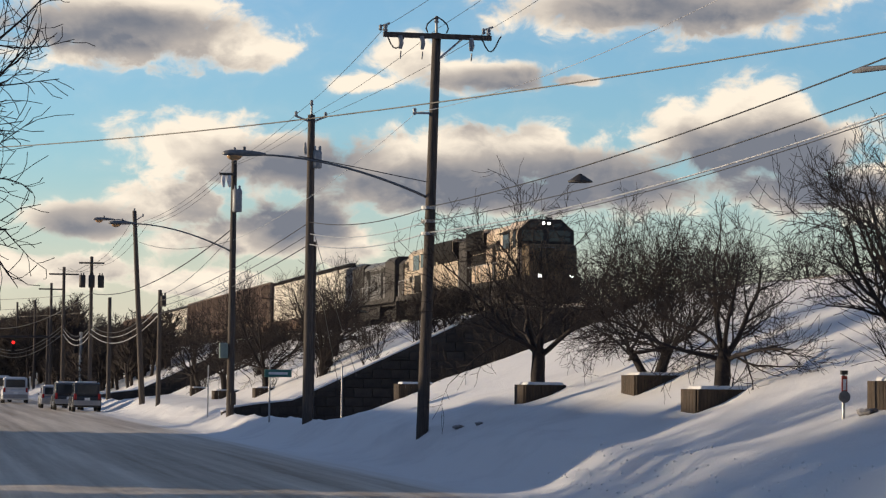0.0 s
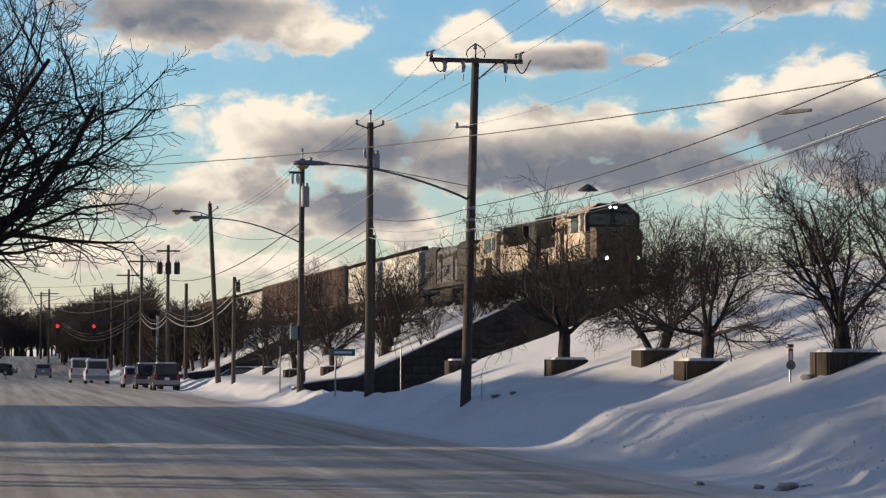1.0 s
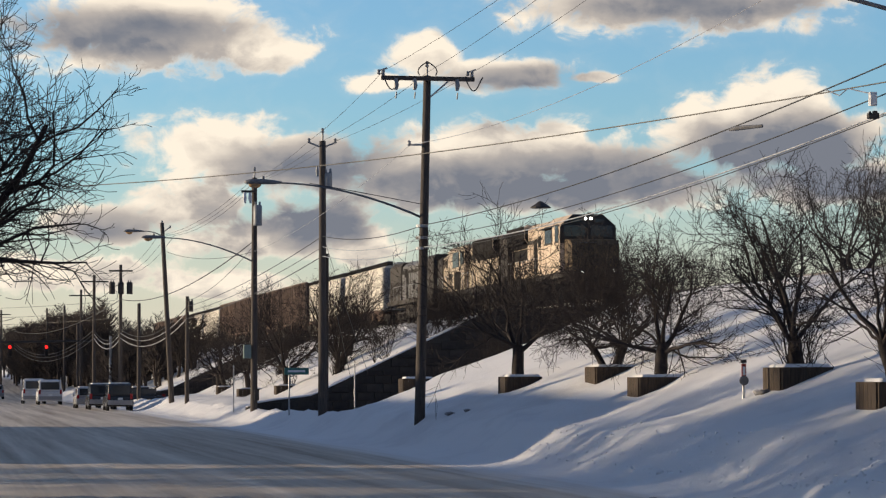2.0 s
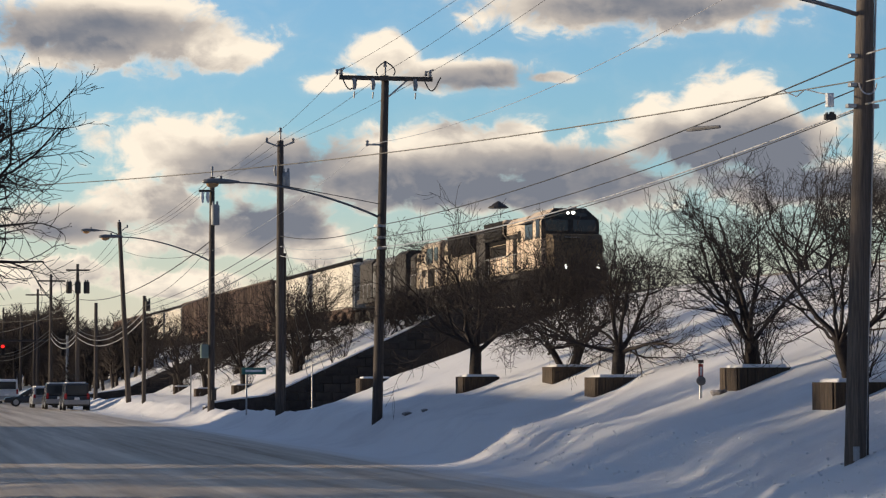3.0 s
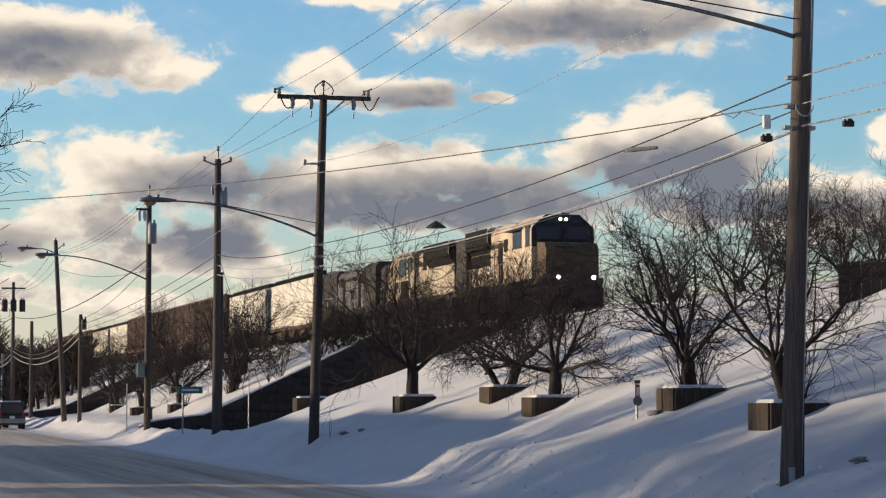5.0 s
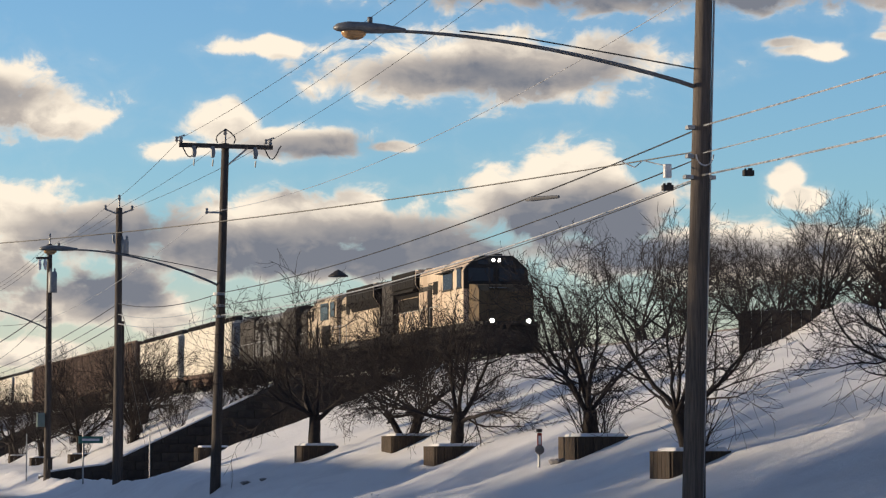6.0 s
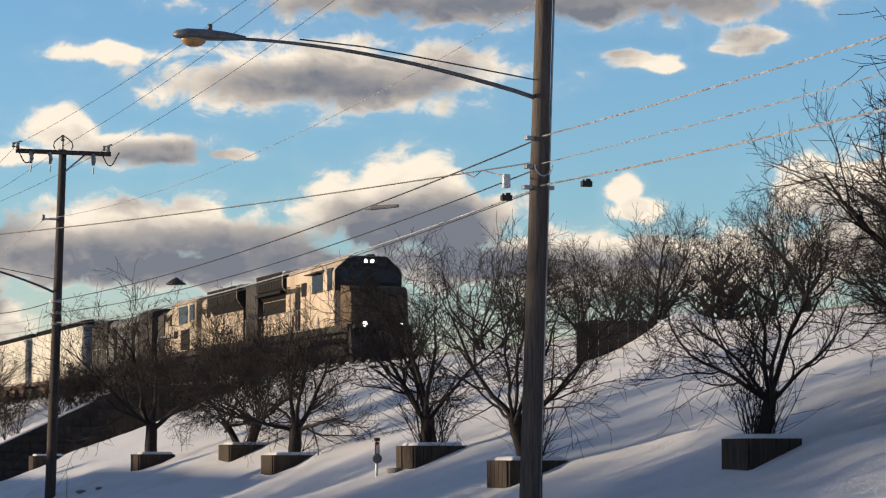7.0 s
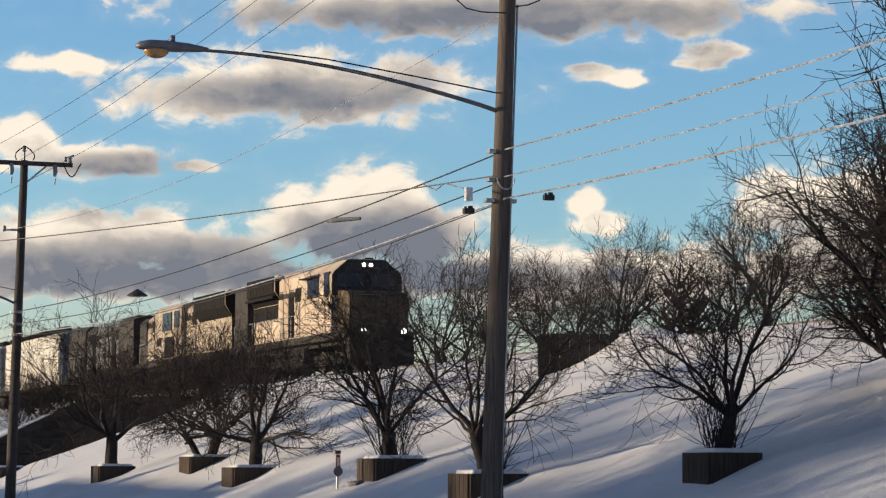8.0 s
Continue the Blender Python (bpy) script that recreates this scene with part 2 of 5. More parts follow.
M = {
    "snow": snow_material("snow", (0.76, 0.76, 0.77), (0.62, 0.62, 0.64), 0.5, 0.8),
    "road": snow_material("packed_snow_road", (0.70, 0.625, 0.53), (0.34, 0.28, 0.22), 0.34, 0.70, True),
    "cap": snow_material("snow_cap", (0.78, 0.78, 0.79), (0.70, 0.70, 0.71), 0.5, 0.8),
    "pole": material("weathered_pole_wood", (0.105, 0.086, 0.073), (0.052, 0.043, 0.038), 0.85, stretch=(6, 6, 0.35), scale=5, bump=0.5, bump_scale=22, vary=0.12),
    "pole_light": material("grey_pole_wood", (0.15, 0.122, 0.102), (0.075, 0.061, 0.052), 0.85, stretch=(7, 7, 0.3), scale=5, bump=0.6, bump_scale=22),
    "bark": material("dark_bark", (0.034, 0.026, 0.023), (0.019, 0.015, 0.014), 0.9, scale=9, bump=0.5),
    "twig": material("reddish_twig", (0.030, 0.022, 0.020), (0.016, 0.012, 0.012), 0.85, scale=4, bump=0.1),
    "fruit": material("dried_fruit", (0.07, 0.04, 0.03), None, 0.7),
    "timber": material("planter_timber", (0.078, 0.055, 0.036), (0.034, 0.025, 0.019), 0.85, stretch=(8, 8, 0.8), scale=3, bump=0.4, vary=0.18),
    "stone": material("dark_stone", (0.060, 0.048, 0.040), (0.030, 0.025, 0.022), 0.9, scale=2.2, bump=0.6, bump_scale=12, vary=0.2),
    "concrete": material("old_concrete", (0.08, 0.068, 0.06), (0.045, 0.04, 0.035), 0.9, scale=1.2, bump=0.4, bump_scale=16),
    "steel_dark": material("dark_steel", (0.035, 0.033, 0.032), (0.06, 0.05, 0.045), 0.6, 0.2, scale=3),
    "steel_grey": material("grey_enamel", (0.30, 0.31, 0.32), (0.22, 0.23, 0.24), 0.5, 0.1, scale=3, bump=0.05),
    "galv": material("galvanised_steel", (0.42, 0.43, 0.44), (0.32, 0.33, 0.34), 0.45, 0.7, scale=8, bump=0.05),
    "lamp_grey": material("lamp_housing_grey", (0.20, 0.20, 0.205), (0.14, 0.14, 0.145), 0.5, 0.3, scale=6, bump=0.05),
    "lens": material("amber_lamp_lens", (0.55, 0.32, 0.15), (0.45, 0.26, 0.12), 0.25, scale=9, bump=0.1),
    "wire": material("black_cable", (0.03, 0.03, 0.032), None, 0.55, scale=2, bump=0.0),
    # light and dark mottling paints sun glints along the twisted cable
    "wire_bright": material("aluminium_cable_painted_glints", (0.70, 0.70, 0.71), (0.30, 0.30, 0.31), 0.35, 0.4, stretch=(4, 4, 4), scale=3, low=0.40, high=0.62, bump=0.2),
    "yellow": material("weathered_yellow_paint", (0.74, 0.61, 0.46), (0.46, 0.35, 0.25), 0.55, scale=0.9, bump=0.08, stretch=(1, 1, 0.5), vary=0.03),
    # darker copy of the yellow, shade of the unlit nose put into its colour
    "nose_shade_paint": material("shaded_nose_paint", (0.15, 0.10, 0.05), (0.07, 0.05, 0.03), 0.7, scale=1.6, bump=0.08),
    "loco_grey": material("loco_grey_paint", (0.17, 0.165, 0.16), (0.10, 0.097, 0.093), 0.55, scale=0.8, bump=0.08, stretch=(1, 1, 0.5)),
    "loco_tan": material("faded_tan_paint", (0.56, 0.47, 0.35), (0.28, 0.22, 0.16), 0.6, scale=0.9, bump=0.08, stretch=(1, 1, 0.5)),
    "under": material("sooty_underframe_and_front_shade", (0.030, 0.027, 0.025), (0.055, 0.047, 0.040), 0.8, scale=3),
    "grille": material("sooty_grille_and_end_shade", (0.010, 0.009, 0.009), (0.020, 0.018, 0.016), 0.8, scale=6, spec=0.15),
    "glass": material("dark_glass", (0.02, 0.025, 0.03), (0.03, 0.035, 0.04), 0.08, scale=1, bump=0.0, spec=0.6),
    "beam": material("headlight_lens", (0.9, 0.9, 0.85), None, 0.2, emit=(1.0, 0.97, 0.90), strength=9.0),
    "hopper": material("cream_hopper_paint", (0.76, 0.71, 0.61), (0.50, 0.45, 0.37), 0.38, scale=1.3, bump=0.05, stretch=(1, 1, 0.22), low=0.42, high=0.75),
    "rust": material("rusty_brown_steel", (0.17, 0.105, 0.078), (0.09, 0.06, 0.048), 0.8, scale=1.4, bump=0.25, stretch=(1, 1, 0.5), vary=0.1),
    # paler rust for the ribs, with the sunlight put into their colour
    "rib": material("sunlit_rusty_rib", (0.30, 0.22, 0.165), (0.15, 0.105, 0.08), 0.75, scale=1.6, bump=0.2, vary=0.25),
    "ballast": material("snowy_ballast", (0.50, 0.50, 0.52), (0.14, 0.125, 0.115), 0.9, scale=2.0, bump=0.8, bump_scale=9),
    "rail": material("worn_rail", (0.22, 0.16, 0.12), (0.35, 0.31, 0.28), 0.4, 0.7, scale=4),
    "sign_green": material("green_sign", (0.06, 0.19, 0.16), (0.05, 0.15, 0.125), 0.5, scale=3, bump=0.02),
    "pale_green": material("pale_green_enamel", (0.20, 0.26, 0.235), (0.16, 0.21, 0.19), 0.5, scale=3, bump=0.03),
    "white": material("white_paint", (0.78, 0.78, 0.78), (0.66, 0.66, 0.66), 0.5, scale=5, bump=0.05),
    "red": material("red_paint", (0.42, 0.07, 0.045), None, 0.5, scale=5, bump=0.05),
    "red_lamp": material("red_signal_lens", (0.6, 0.03, 0.02), None, 0.3, emit=(1.0, 0.015, 0.012), strength=2.5),
    "tail_lamp": material("tail_lamp", (0.35, 0.02, 0.02), None, 0.2, bump=0.0),
    "car_black": material("black_car_paint", (0.018, 0.018, 0.02), (0.03, 0.03, 0.033), 0.25, scale=1, bump=0.02, spec=0.6),
    "car_grey": material("salty_silver_paint", (0.32, 0.32, 0.33), (0.24, 0.24, 0.25), 0.35, 0.3, scale=1, bump=0.02),
    "car_white": material("salty_white_paint", (0.62, 0.62, 0.63), (0.50, 0.50, 0.51), 0.4, scale=1, bump=0.02),
    "tyre": material("tyre_rubber", (0.02, 0.02, 0.02), (0.035, 0.033, 0.03), 0.85),
    "far_wood": material("distant_bare_wood", (0.055, 0.042, 0.036), (0.032, 0.026, 0.024), 0.95, scale=0.5),
    "siding": material("house_siding", (0.30, 0.28, 0.26), (0.22, 0.20, 0.19), 0.8, scale=0.5),
}


# ---- mesh helpers ----
def box(bm, c, s, m=None, taper=None):
    """A box of size s round c; taper: how far the top is drawn in, in x and y."""
    vs = []
    for z in (-0.5, 0.5):
        for x, y in ((-0.5, -0.5), (0.5, -0.5), (0.5, 0.5), (-0.5, 0.5)):
            k = taper if (taper and z > 0) else (0, 0)
            v = Vector((c[0] + x * (s[0] - 2 * k[0]), c[1] + y * (s[1] - 2 * k[1]), c[2] + z * s[2]))
            vs.append(bm.verts.new(m @ v if m else v))
    for q in ((3, 2, 1, 0), (4, 5, 6, 7), (0, 1, 5, 4), (1, 2, 6, 5), (2, 3, 7, 6), (3, 0, 4, 7)):
        bm.faces.new([vs[i] for i in q])


def prism(bm, outline, y0, y1):
    """Walls and ends of an outline of (x, z), from y0 to y1."""
    a = [bm.verts.new((x, y0, z)) for x, z in outline]
    b = [bm.verts.new((x, y1, z)) for x, z in outline]
    n = len(outline)
    for i in range(n):
        bm.faces.new((a[i], a[(i + 1) % n], b[(i + 1) % n], b[i]))
    bm.faces.new(a[::-1])
    bm.faces.new(b)


def side_prism(bm, outline, x0, x1):
    """The same for an outline of (y, z), from x0 to x1."""
    a = [bm.verts.new((x0, y, z)) for y, z in outline]
    b = [bm.verts.new((x1, y, z)) for y, z in outline]
    n = len(outline)
    for i in range(n):
        bm.faces.new((b[i], b[(i + 1) % n], a[(i + 1) % n], a[i]))
    bm.faces.new(a)
    bm.faces.new(b[::-1])


def tube(bm, pts, radii, sides=8, cap=True):
    pts = [Vector(p) for p in pts]
    if not hasattr(radii, "__len__"):
        radii = [radii] * len(pts)
    rings = []
    for i, p in enumerate(pts):
        d = (pts[min(i + 1, len(pts) - 1)] - pts[max(i - 1, 0)]).normalized()
        u = d.cross(Vector((0, 0, 1)) if abs(d.z) < 0.9 else Vector((0, 1, 0))).normalized()
        w = d.cross(u)
        rings.append([bm.verts.new(p + (u * math.cos(2 * math.pi * k / sides) + w * math.sin(2 * math.pi * k / sides)) * radii[i]) for k in range(sides)])
    for a, b in zip(rings, rings[1:]):
        for k in range(sides):
            bm.faces.new((a[k], a[(k + 1) % sides], b[(k + 1) % sides], b[k]))
    if cap:
        bm.faces.new(rings[0][::-1])
        bm.faces.new(rings[-1])


def finish(bm, bevel=0.0, smooth=False):
    if bevel:
        bmesh.ops.bevel(bm, geom=list(bm.edges), offset=bevel, segments=2, affect="EDGES", profile=0.7, clamp_overlap=True)
    bmesh.ops.recalc_face_normals(bm, faces=list(bm.faces))
    if smooth:
        for f in bm.faces:
            f.smooth = True
    return bm


def part(name, bm, mat, parent=None, label="", bevel=0.0, smooth=False):
    finish(bm, bevel, smooth)
    me = bpy.data.meshes.new(name)
    bm.to_mesh(me)
    bm.free()
    me.materials.append(M[mat])
    ob = new(name, me)
    ob.parent = parent
    if label:
        tagged(ob, label)
    return ob


def thing(name, m, label, category, group="", kind=""):
    ob = new(name)
    ob.empty_display_size = 0.2
    ob.matrix_basis = m
    return tagged(ob, label, category, group, kind)


def made(name, fill, mat, parent=None, label="", bevel=0.0, smooth=False):
    bm = bmesh.new()
    fill(bm)
    return part(name, bm, mat, parent, label, bevel, smooth)


# ---- the ground ----
def smooth01(a, b, x):
    t = min(max((x - a) / (b - a), 0.0), 1.0)
    return t * t * (3 - 2 * t)


def road_z(y):
    return 2.6 * smooth01(270, 480, y)


CUT = (94.5, 118.0)       # the side streets that pass under the railway
CUT_FAR = (178.0, 196.0)
TRACK_X, RAIL_Z = 33.85, 6.05


def along(line, x):
    for (x0, z0), (x1, z1) in zip(line, line[1:]):
        if x <= x1:
            return z0 + (z1 - z0) * (x - x0) / (x1 - x0)
    return line[-1][1]


def profile(x, y=0.0):
    k = smooth01(104, 112, y)      # beyond the underpass the foot of the bank is flatter
    return along(PROFILE, x) * (1 - k) + along(PROFILE_FAR, x) * k


PROFILE = [(-400, 0.0), (-2.0, -0.06), (11.2, -0.06), (12.2, 0.0), (12.9, 0.10), (13.5, 0.38), (14.2, 0.85), (15.3, 1.2), (26.0, 5.15), (31.4, 5.35), (36.3, 5.35), (48, 2.0), (400, 1.0)]


# near corner of each planter: x, y, width, depth, tree, turn, size of the tree
PLANTED = [(16.29, 73.2, 1.05, 1.0, "crab0", 20, 1.25), (17.26, 66.45, 1.2, 1.1, "crab1", 100, 1.0), (16.41, 59.05, 1.25, 1.0, "crab2", 200, 1.0),
           (16.8, 49.65, 1.1, 1.1, "crab3", 300, 1.06), (15.85, 41.7, 1.1, 1.0, "crab4", 60, 0.98), (16.93, 34.4, 0.85, 0.9, "low", 35, 0.95),
           (16.3, 90.3, 1.1, 0.9, None, 0, 1.0), (17.16, 132.4, 1.3, 1.0, "crab5", 80, 1.35), (16.5, 144.0, 1.3, 1.0, "crab0", 140, 1.2), (17.0, 160.0, 1.3, 1.0, "crab4", 10, 1.15)]
DRIFTS = [(p[0] + p[2] + 0.1, p[1] - 0.25) for p in PLANTED]


PROFILE_FAR = [(x, z) for x, z in PROFILE if x < 14] + [(14.2, 0.75), (15.3, 0.92), (16.9, 1.1), (25.6, 5.15), (31.4, 5.35), (36.3, 5.35), (48, 2.0), (400, 1.0)]


def ground_z(x, y):
    z = profile(x, y)
    if x < -2.0:
        z = -0.06 + 0.75 * smooth01(-2.2, -4.2, x)
    if 11.0 < x < 13.6:
        z += 0.05 * noise.noise((x * 0.5, y * 0.10, 9)) + 0.012 * noise.noise((x * 1.5, y * 0.5, 2))
    if x > 13.0:
        z += 0.10 * noise.noise((x * 0.35, y * 0.22, 0)) + 0.05 * noise.noise((x * 1.1, y * 0.7, 3))
        bank = math.exp(-((x - 14.0) / 0.9) ** 2)
        z += bank * (0.18 * noise.noise((x * 0.8, y * 0.4, 7)) + 0.09 * noise.noise((x * 2.5, y * 1.6, 1)) + 0.05 * noise.noise((x * 4.1, y * 2.3, 6)) * smooth01(-0.2, 0.3, noise.noise((x * 0.6, y * 0.15, 8))))
    if 13.6 < x < 44:
        k = smooth01(CUT[0] - 4.5 + 0.25 * (x - 15), CUT[0] + 0.25 * (x - 15), y) * (1 - smooth01(CUT[1], CUT[1] + 0.3, y)) * smooth01(13.6, 16.0, x)
        z = z * (1 - k) + (0.25 + 0.1 * noise.noise((x * 0.4, y * 0.4, 5))) * k
        k = smooth01(CUT_FAR[0] - 4, CUT_FAR[0], y) * (1 - smooth01(CUT_FAR[1], CUT_FAR[1] + 0.3, y)) * smooth01(13.6, 16.0, x)
        z = z * (1 - k) + 0.05 * k
    if 22 < x < 29 and 52 < y < 61:
        z += 0.36 * math.exp(-((x - 25.7) / 0.9) ** 2 - ((y - 56.3) / 1.1) ** 2)
    for px, py in DRIFTS:
        if abs(x - px) < 2.5 and abs(y - py) < 2.5:
            z += 0.07 * math.exp(-((x - px) / 0.6) ** 2 - ((y - py) / 0.8) ** 2)
    return z + (road_z(y) if y > 270 else 0.0)


def spread(*runs):
    out = []
    for a, b, step in runs:
        n = max(1, round((b - a) / step))
        out += [a + (b - a) * i / n for i in range(n)]
    return out + [runs[-1][1]]


def sheet(name, xs, ys, height, mat):
    verts = [(x, y, height(x, y)) for y in ys for x in xs]
    n = len(xs)
    faces = [(j * n + i, j * n + i + 1, (j + 1) * n + i + 1, (j + 1) * n + i) for j in range(len(ys) - 1) for i in range(n - 1)]
    me = bpy.data.meshes.new(name)
    me.from_pydata(verts, [], faces)
    me.polygons.foreach_set("use_smooth", [True] * len(me.polygons))
    me.materials.append(M[mat])
    return new(name, me)


ground = sheet("ground", spread((-1500, -60, 240), (-60, -6, 9), (-6, -1, 0.5), (-1, 11, 4), (11, 16, 0.2), (16, 37, 0.45), (37, 60, 4), (60, 1500, 240)),
               spread((-300, 20, 80), (20, 60, 0.4), (60, 130, 0.5), (130, 300, 2.5), (300, 600, 20), (600, 3000, 300)), ground_z, "snow")
tagged(ground, "snow-covered ground and railway embankment with wind-blown drifts", "ground", kind="structure")
road = sheet("road", spread((-2.0, 13.1, 0.25)), spread((-40, 25, 5), (25, 120, 0.5), (120, 600, 8)),
             lambda x, y: road_z(y) + (0.03 * noise.noise((x * 1.5, y * 0.25, 0)) + 0.02 * noise.noise((x * 3.1, y * 0.9, 4))) * (1 - 0.8 * smooth01(9.5, 11.5, x)) - 0.05 * smooth01(12.4, 13.1, x), "road")
tagged(road, "wide street of packed brown snow with wheel ruts", "road", kind="structure")


# ---- railway: ballast, rails, bridge, walls ----
def build_track():
    def bed(bm):
        prism(bm, [(TRACK_X - 2.6, 5.2), (TRACK_X - 1.6, 5.83), (TRACK_X + 1.6, 5.83), (TRACK_X + 2.6, 5.2)], -20, 600)
    tagged(made("track_bed", bed, "ballast"), "railway ballast half covered with snow", "track bed", kind="structure")
    for dx in (-0.72, 0.72):
        rail = made("rail", lambda bm: box(bm, (TRACK_X + dx, 290, 5.95), (0.075, 620, 0.2)), "rail")
        tagged(rail, "worn steel rail on the embankment", "rail", "rails of the track", "structure")


build_track()


def courses(wall, x0, x1, y, z0, top, dy, mat, length=0.8, height=0.4):
    """Stone blocks of a wall's face, course by course under a sloping top."""
    shapes = {}
    row, z = 0, z0
    while z + height * 0.6 < max(top(x0), top(x1)):
        x = x0 - (length / 2 if row % 2 else 0)
        while x < x1:
            a, b = max(x, x0) + 0.012, min(x + length, x1) - 0.012
            hi = min(z + height, top(a) - 0.03, top(b) - 0.03)
            if b - a > 0.1 and hi - z > 0.12:
                key = (round(b - a, 2), round(hi - z, 2))
                if key not in shapes:
                    bm = bmesh.new()
                    box(bm, (0, 0, 0), (key[0], 0.10, key[1] - 0.024))
                    finish(bm, 0.012)
                    me = bpy.data.meshes.new("stone_block")
                    bm.to_mesh(me)
                    bm.free()
                    me.materials.append(M[mat])
                    shapes[key] = me
                ob = new("stone_block", shapes[key])
                ob.parent = wall
                ob.location = ((a + b) / 2, y + dy * (0.03 + 0.02 * random.random()), (z + hi) / 2)
            x += length
        z += height
        row += 1


def wing_wall(y, x0, x1, label, over=0.14, coped=24.0):
    top = lambda x: profile(x, y) + over

    def core(bm):
        n = 24
        xs = [x0 + (x1 - x0) * i / n for i in range(n + 1)]
        prism(bm, [(x, -0.4) for x in xs] + [(x, top(x)) for x in reversed(xs)], y, y + 0.7)

    def coping(bm):
        n = 24
        xs = [x0 + (coped - x0) * i / n for i in range(n + 1)]
        prism(bm, [(x, top(x) + 0.004) for x in xs] + [(x, top(x) + 0.07) for x in reversed(xs)], y - 0.13, y + 0.85)
    wall = made("retaining_wall", core, "concrete")
    tagged(wall, label, "retaining wall", "railway retaining walls", "structure")
    made("coping", coping, "cap", wall, "coping covered with snow")
    courses(wall, x0, x1, y, -0.2, top, -1, "stone")
    return wall


def build_walls():
    wing_wall(CUT[1], 13.9, 31.0, "dark stone wing wall of the railway underpass, in shade")
    wing_wall(196.0, 12.8, 31.0, "dark stone wing wall farther along the embankment")

    for y0, y1 in (CUT, CUT_FAR):
        mid, span = (y0 + y1) / 2 + 2, y1 - y0 - 1

        def deck(bm):
            box(bm, (TRACK_X - 2.3, mid, 5.1), (0.35, span, 1.5))
            box(bm, (TRACK_X + 2.3, mid, 5.1), (0.35, span, 1.5))
            box(bm, (TRACK_X, mid, 4.9), (4.3, span, 0.5))
            for i in range(15):
                for sx in (-2.5, 2.5):
                    box(bm, (TRACK_X + sx, mid + (i - 7) * span / 15, 5.1), (0.12, 0.1, 1.4))
        bridge = made("railway_bridge", deck, "steel_dark")
        tagged(bridge, "dark riveted plate girder railway bridge over a side street", "bridge", "railway bridges", "structure")
        for y in (mid - span / 2 - 0.4, y1 + 0.9):
            made("abutment", lambda bm: box(bm, (TRACK_X, y, 2.1), (6.0, 1.6, 4.9)), "stone", bridge, "dark stone abutment")
    hump = thing("retaining_box", pose(23.62, 57.35, 4.42, 0, 0, -25), "dark timber retaining box near the crest of the bank", "retaining wall", kind="structure")
    for i in range(8):
        made("board", lambda bm: box(bm, (0.13 + i * 0.24, 0.0, -0.05 + 0.015 * (i % 2)), (0.228, 0.10, 1.85)), "stone", hump)
    for i in range(6):
        made("board", lambda bm: box(bm, (0.0, 0.25 + i * 0.4, -0.04), (0.10, 0.385, 1.75)), "stone", hump)
    made("snow_cap", lambda bm: box(bm, (1.35, 1.35, 0.84), (2.6, 2.7, 0.10), None, (0.1, 0.1)), "cap", hump, bevel=0.03)



build_walls()


# ---- bare trees ----
class Wood:
    """Collects tapered limbs and twigs as plain tubes."""

    def __init__(self, seed):
        self.r = random.Random(seed)
        self.verts, self.faces, self.tips = [], [], []

    def tube(self, pts, radii, sides):
        base = len(self.verts)
        for i, p in enumerate(pts):
            d = pts[min(i + 1, len(pts) - 1)] - pts[max(i - 1, 0)]
            d.normalize()
            u = d.cross(Vector((0.31, 0.95, 0.05)))
            u.normalize()
            w = d.cross(u)
            for k in range(sides):
                a = 2 * math.pi * k / sides
                self.verts.append(p + (u * math.cos(a) + w * math.sin(a)) * radii[i])
        for i in range(len(pts) - 1):
            for k in range(sides):
                a, b = base + i * sides + k, base + i * sides + (k + 1) % sides
                self.faces.append((a, b, b + sides, a + sides))

    def limb(self, start, way, length, radius, level, spec):
        r = self.r
        steps = spec.get("steps", (6, 6, 4, 3, spec.get("fine", 2)))[min(level, 4)]
        pts, radii, d, p = [start.copy()], [radius], way.normalized(), start.copy()
        for i in range(steps):
            wobble = spec["wobble"] * (0.6 if level == 0 else 1.0)
            d = d + Vector((r.uniform(-1, 1), r.uniform(-1, 1), r.uniform(-1, 1))) * wobble + Vector((0, 0, spec["lift"][level]))
            d.normalize()
            p = p + d * (length / steps)
            pts.append(p.copy())
            radii.append(max(radius * (1 - 0.72 * (i + 1) / steps), spec["least"]))
        self.tube(pts, radii, (7, 6, 5, 4, 3, 3)[level])
        if level + 1 < len(spec["count"]):
            n = spec["count"][level + 1]
            for j in range(n):
                t = spec["from"][level] + (1 - spec["from"][level]) * (j + r.random()) / n
                i = min(int(t * steps), steps - 1)
                q = pts[i].lerp(pts[i + 1], t * steps - i)
                axis = (pts[i + 1] - pts[i]).normalized()
                side = axis.cross(Vector((r.uniform(-1, 1), r.uniform(-1, 1), r.uniform(-1, 1)))).normalized()
                ang = radians(r.uniform(*spec["fork"]))
                self.limb(q, axis * math.cos(ang) + side * math.sin(ang), length * r.uniform(*spec["ratio"]) * (1.1 - 0.35 * t),
                          max(radii[i] * spec.get("thin", 0.57), spec["least"]), level + 1, spec)
        else:
            self.tips.append(pts[-1])

    def mesh(self, name, mat):
        me = bpy.data.meshes.new(name)
        me.from_pydata([tuple(v) for v in self.verts], [], self.faces)
        me.polygons.foreach_set("use_smooth", [True] * len(me.polygons))
        me.materials.append(M[mat])
        return me


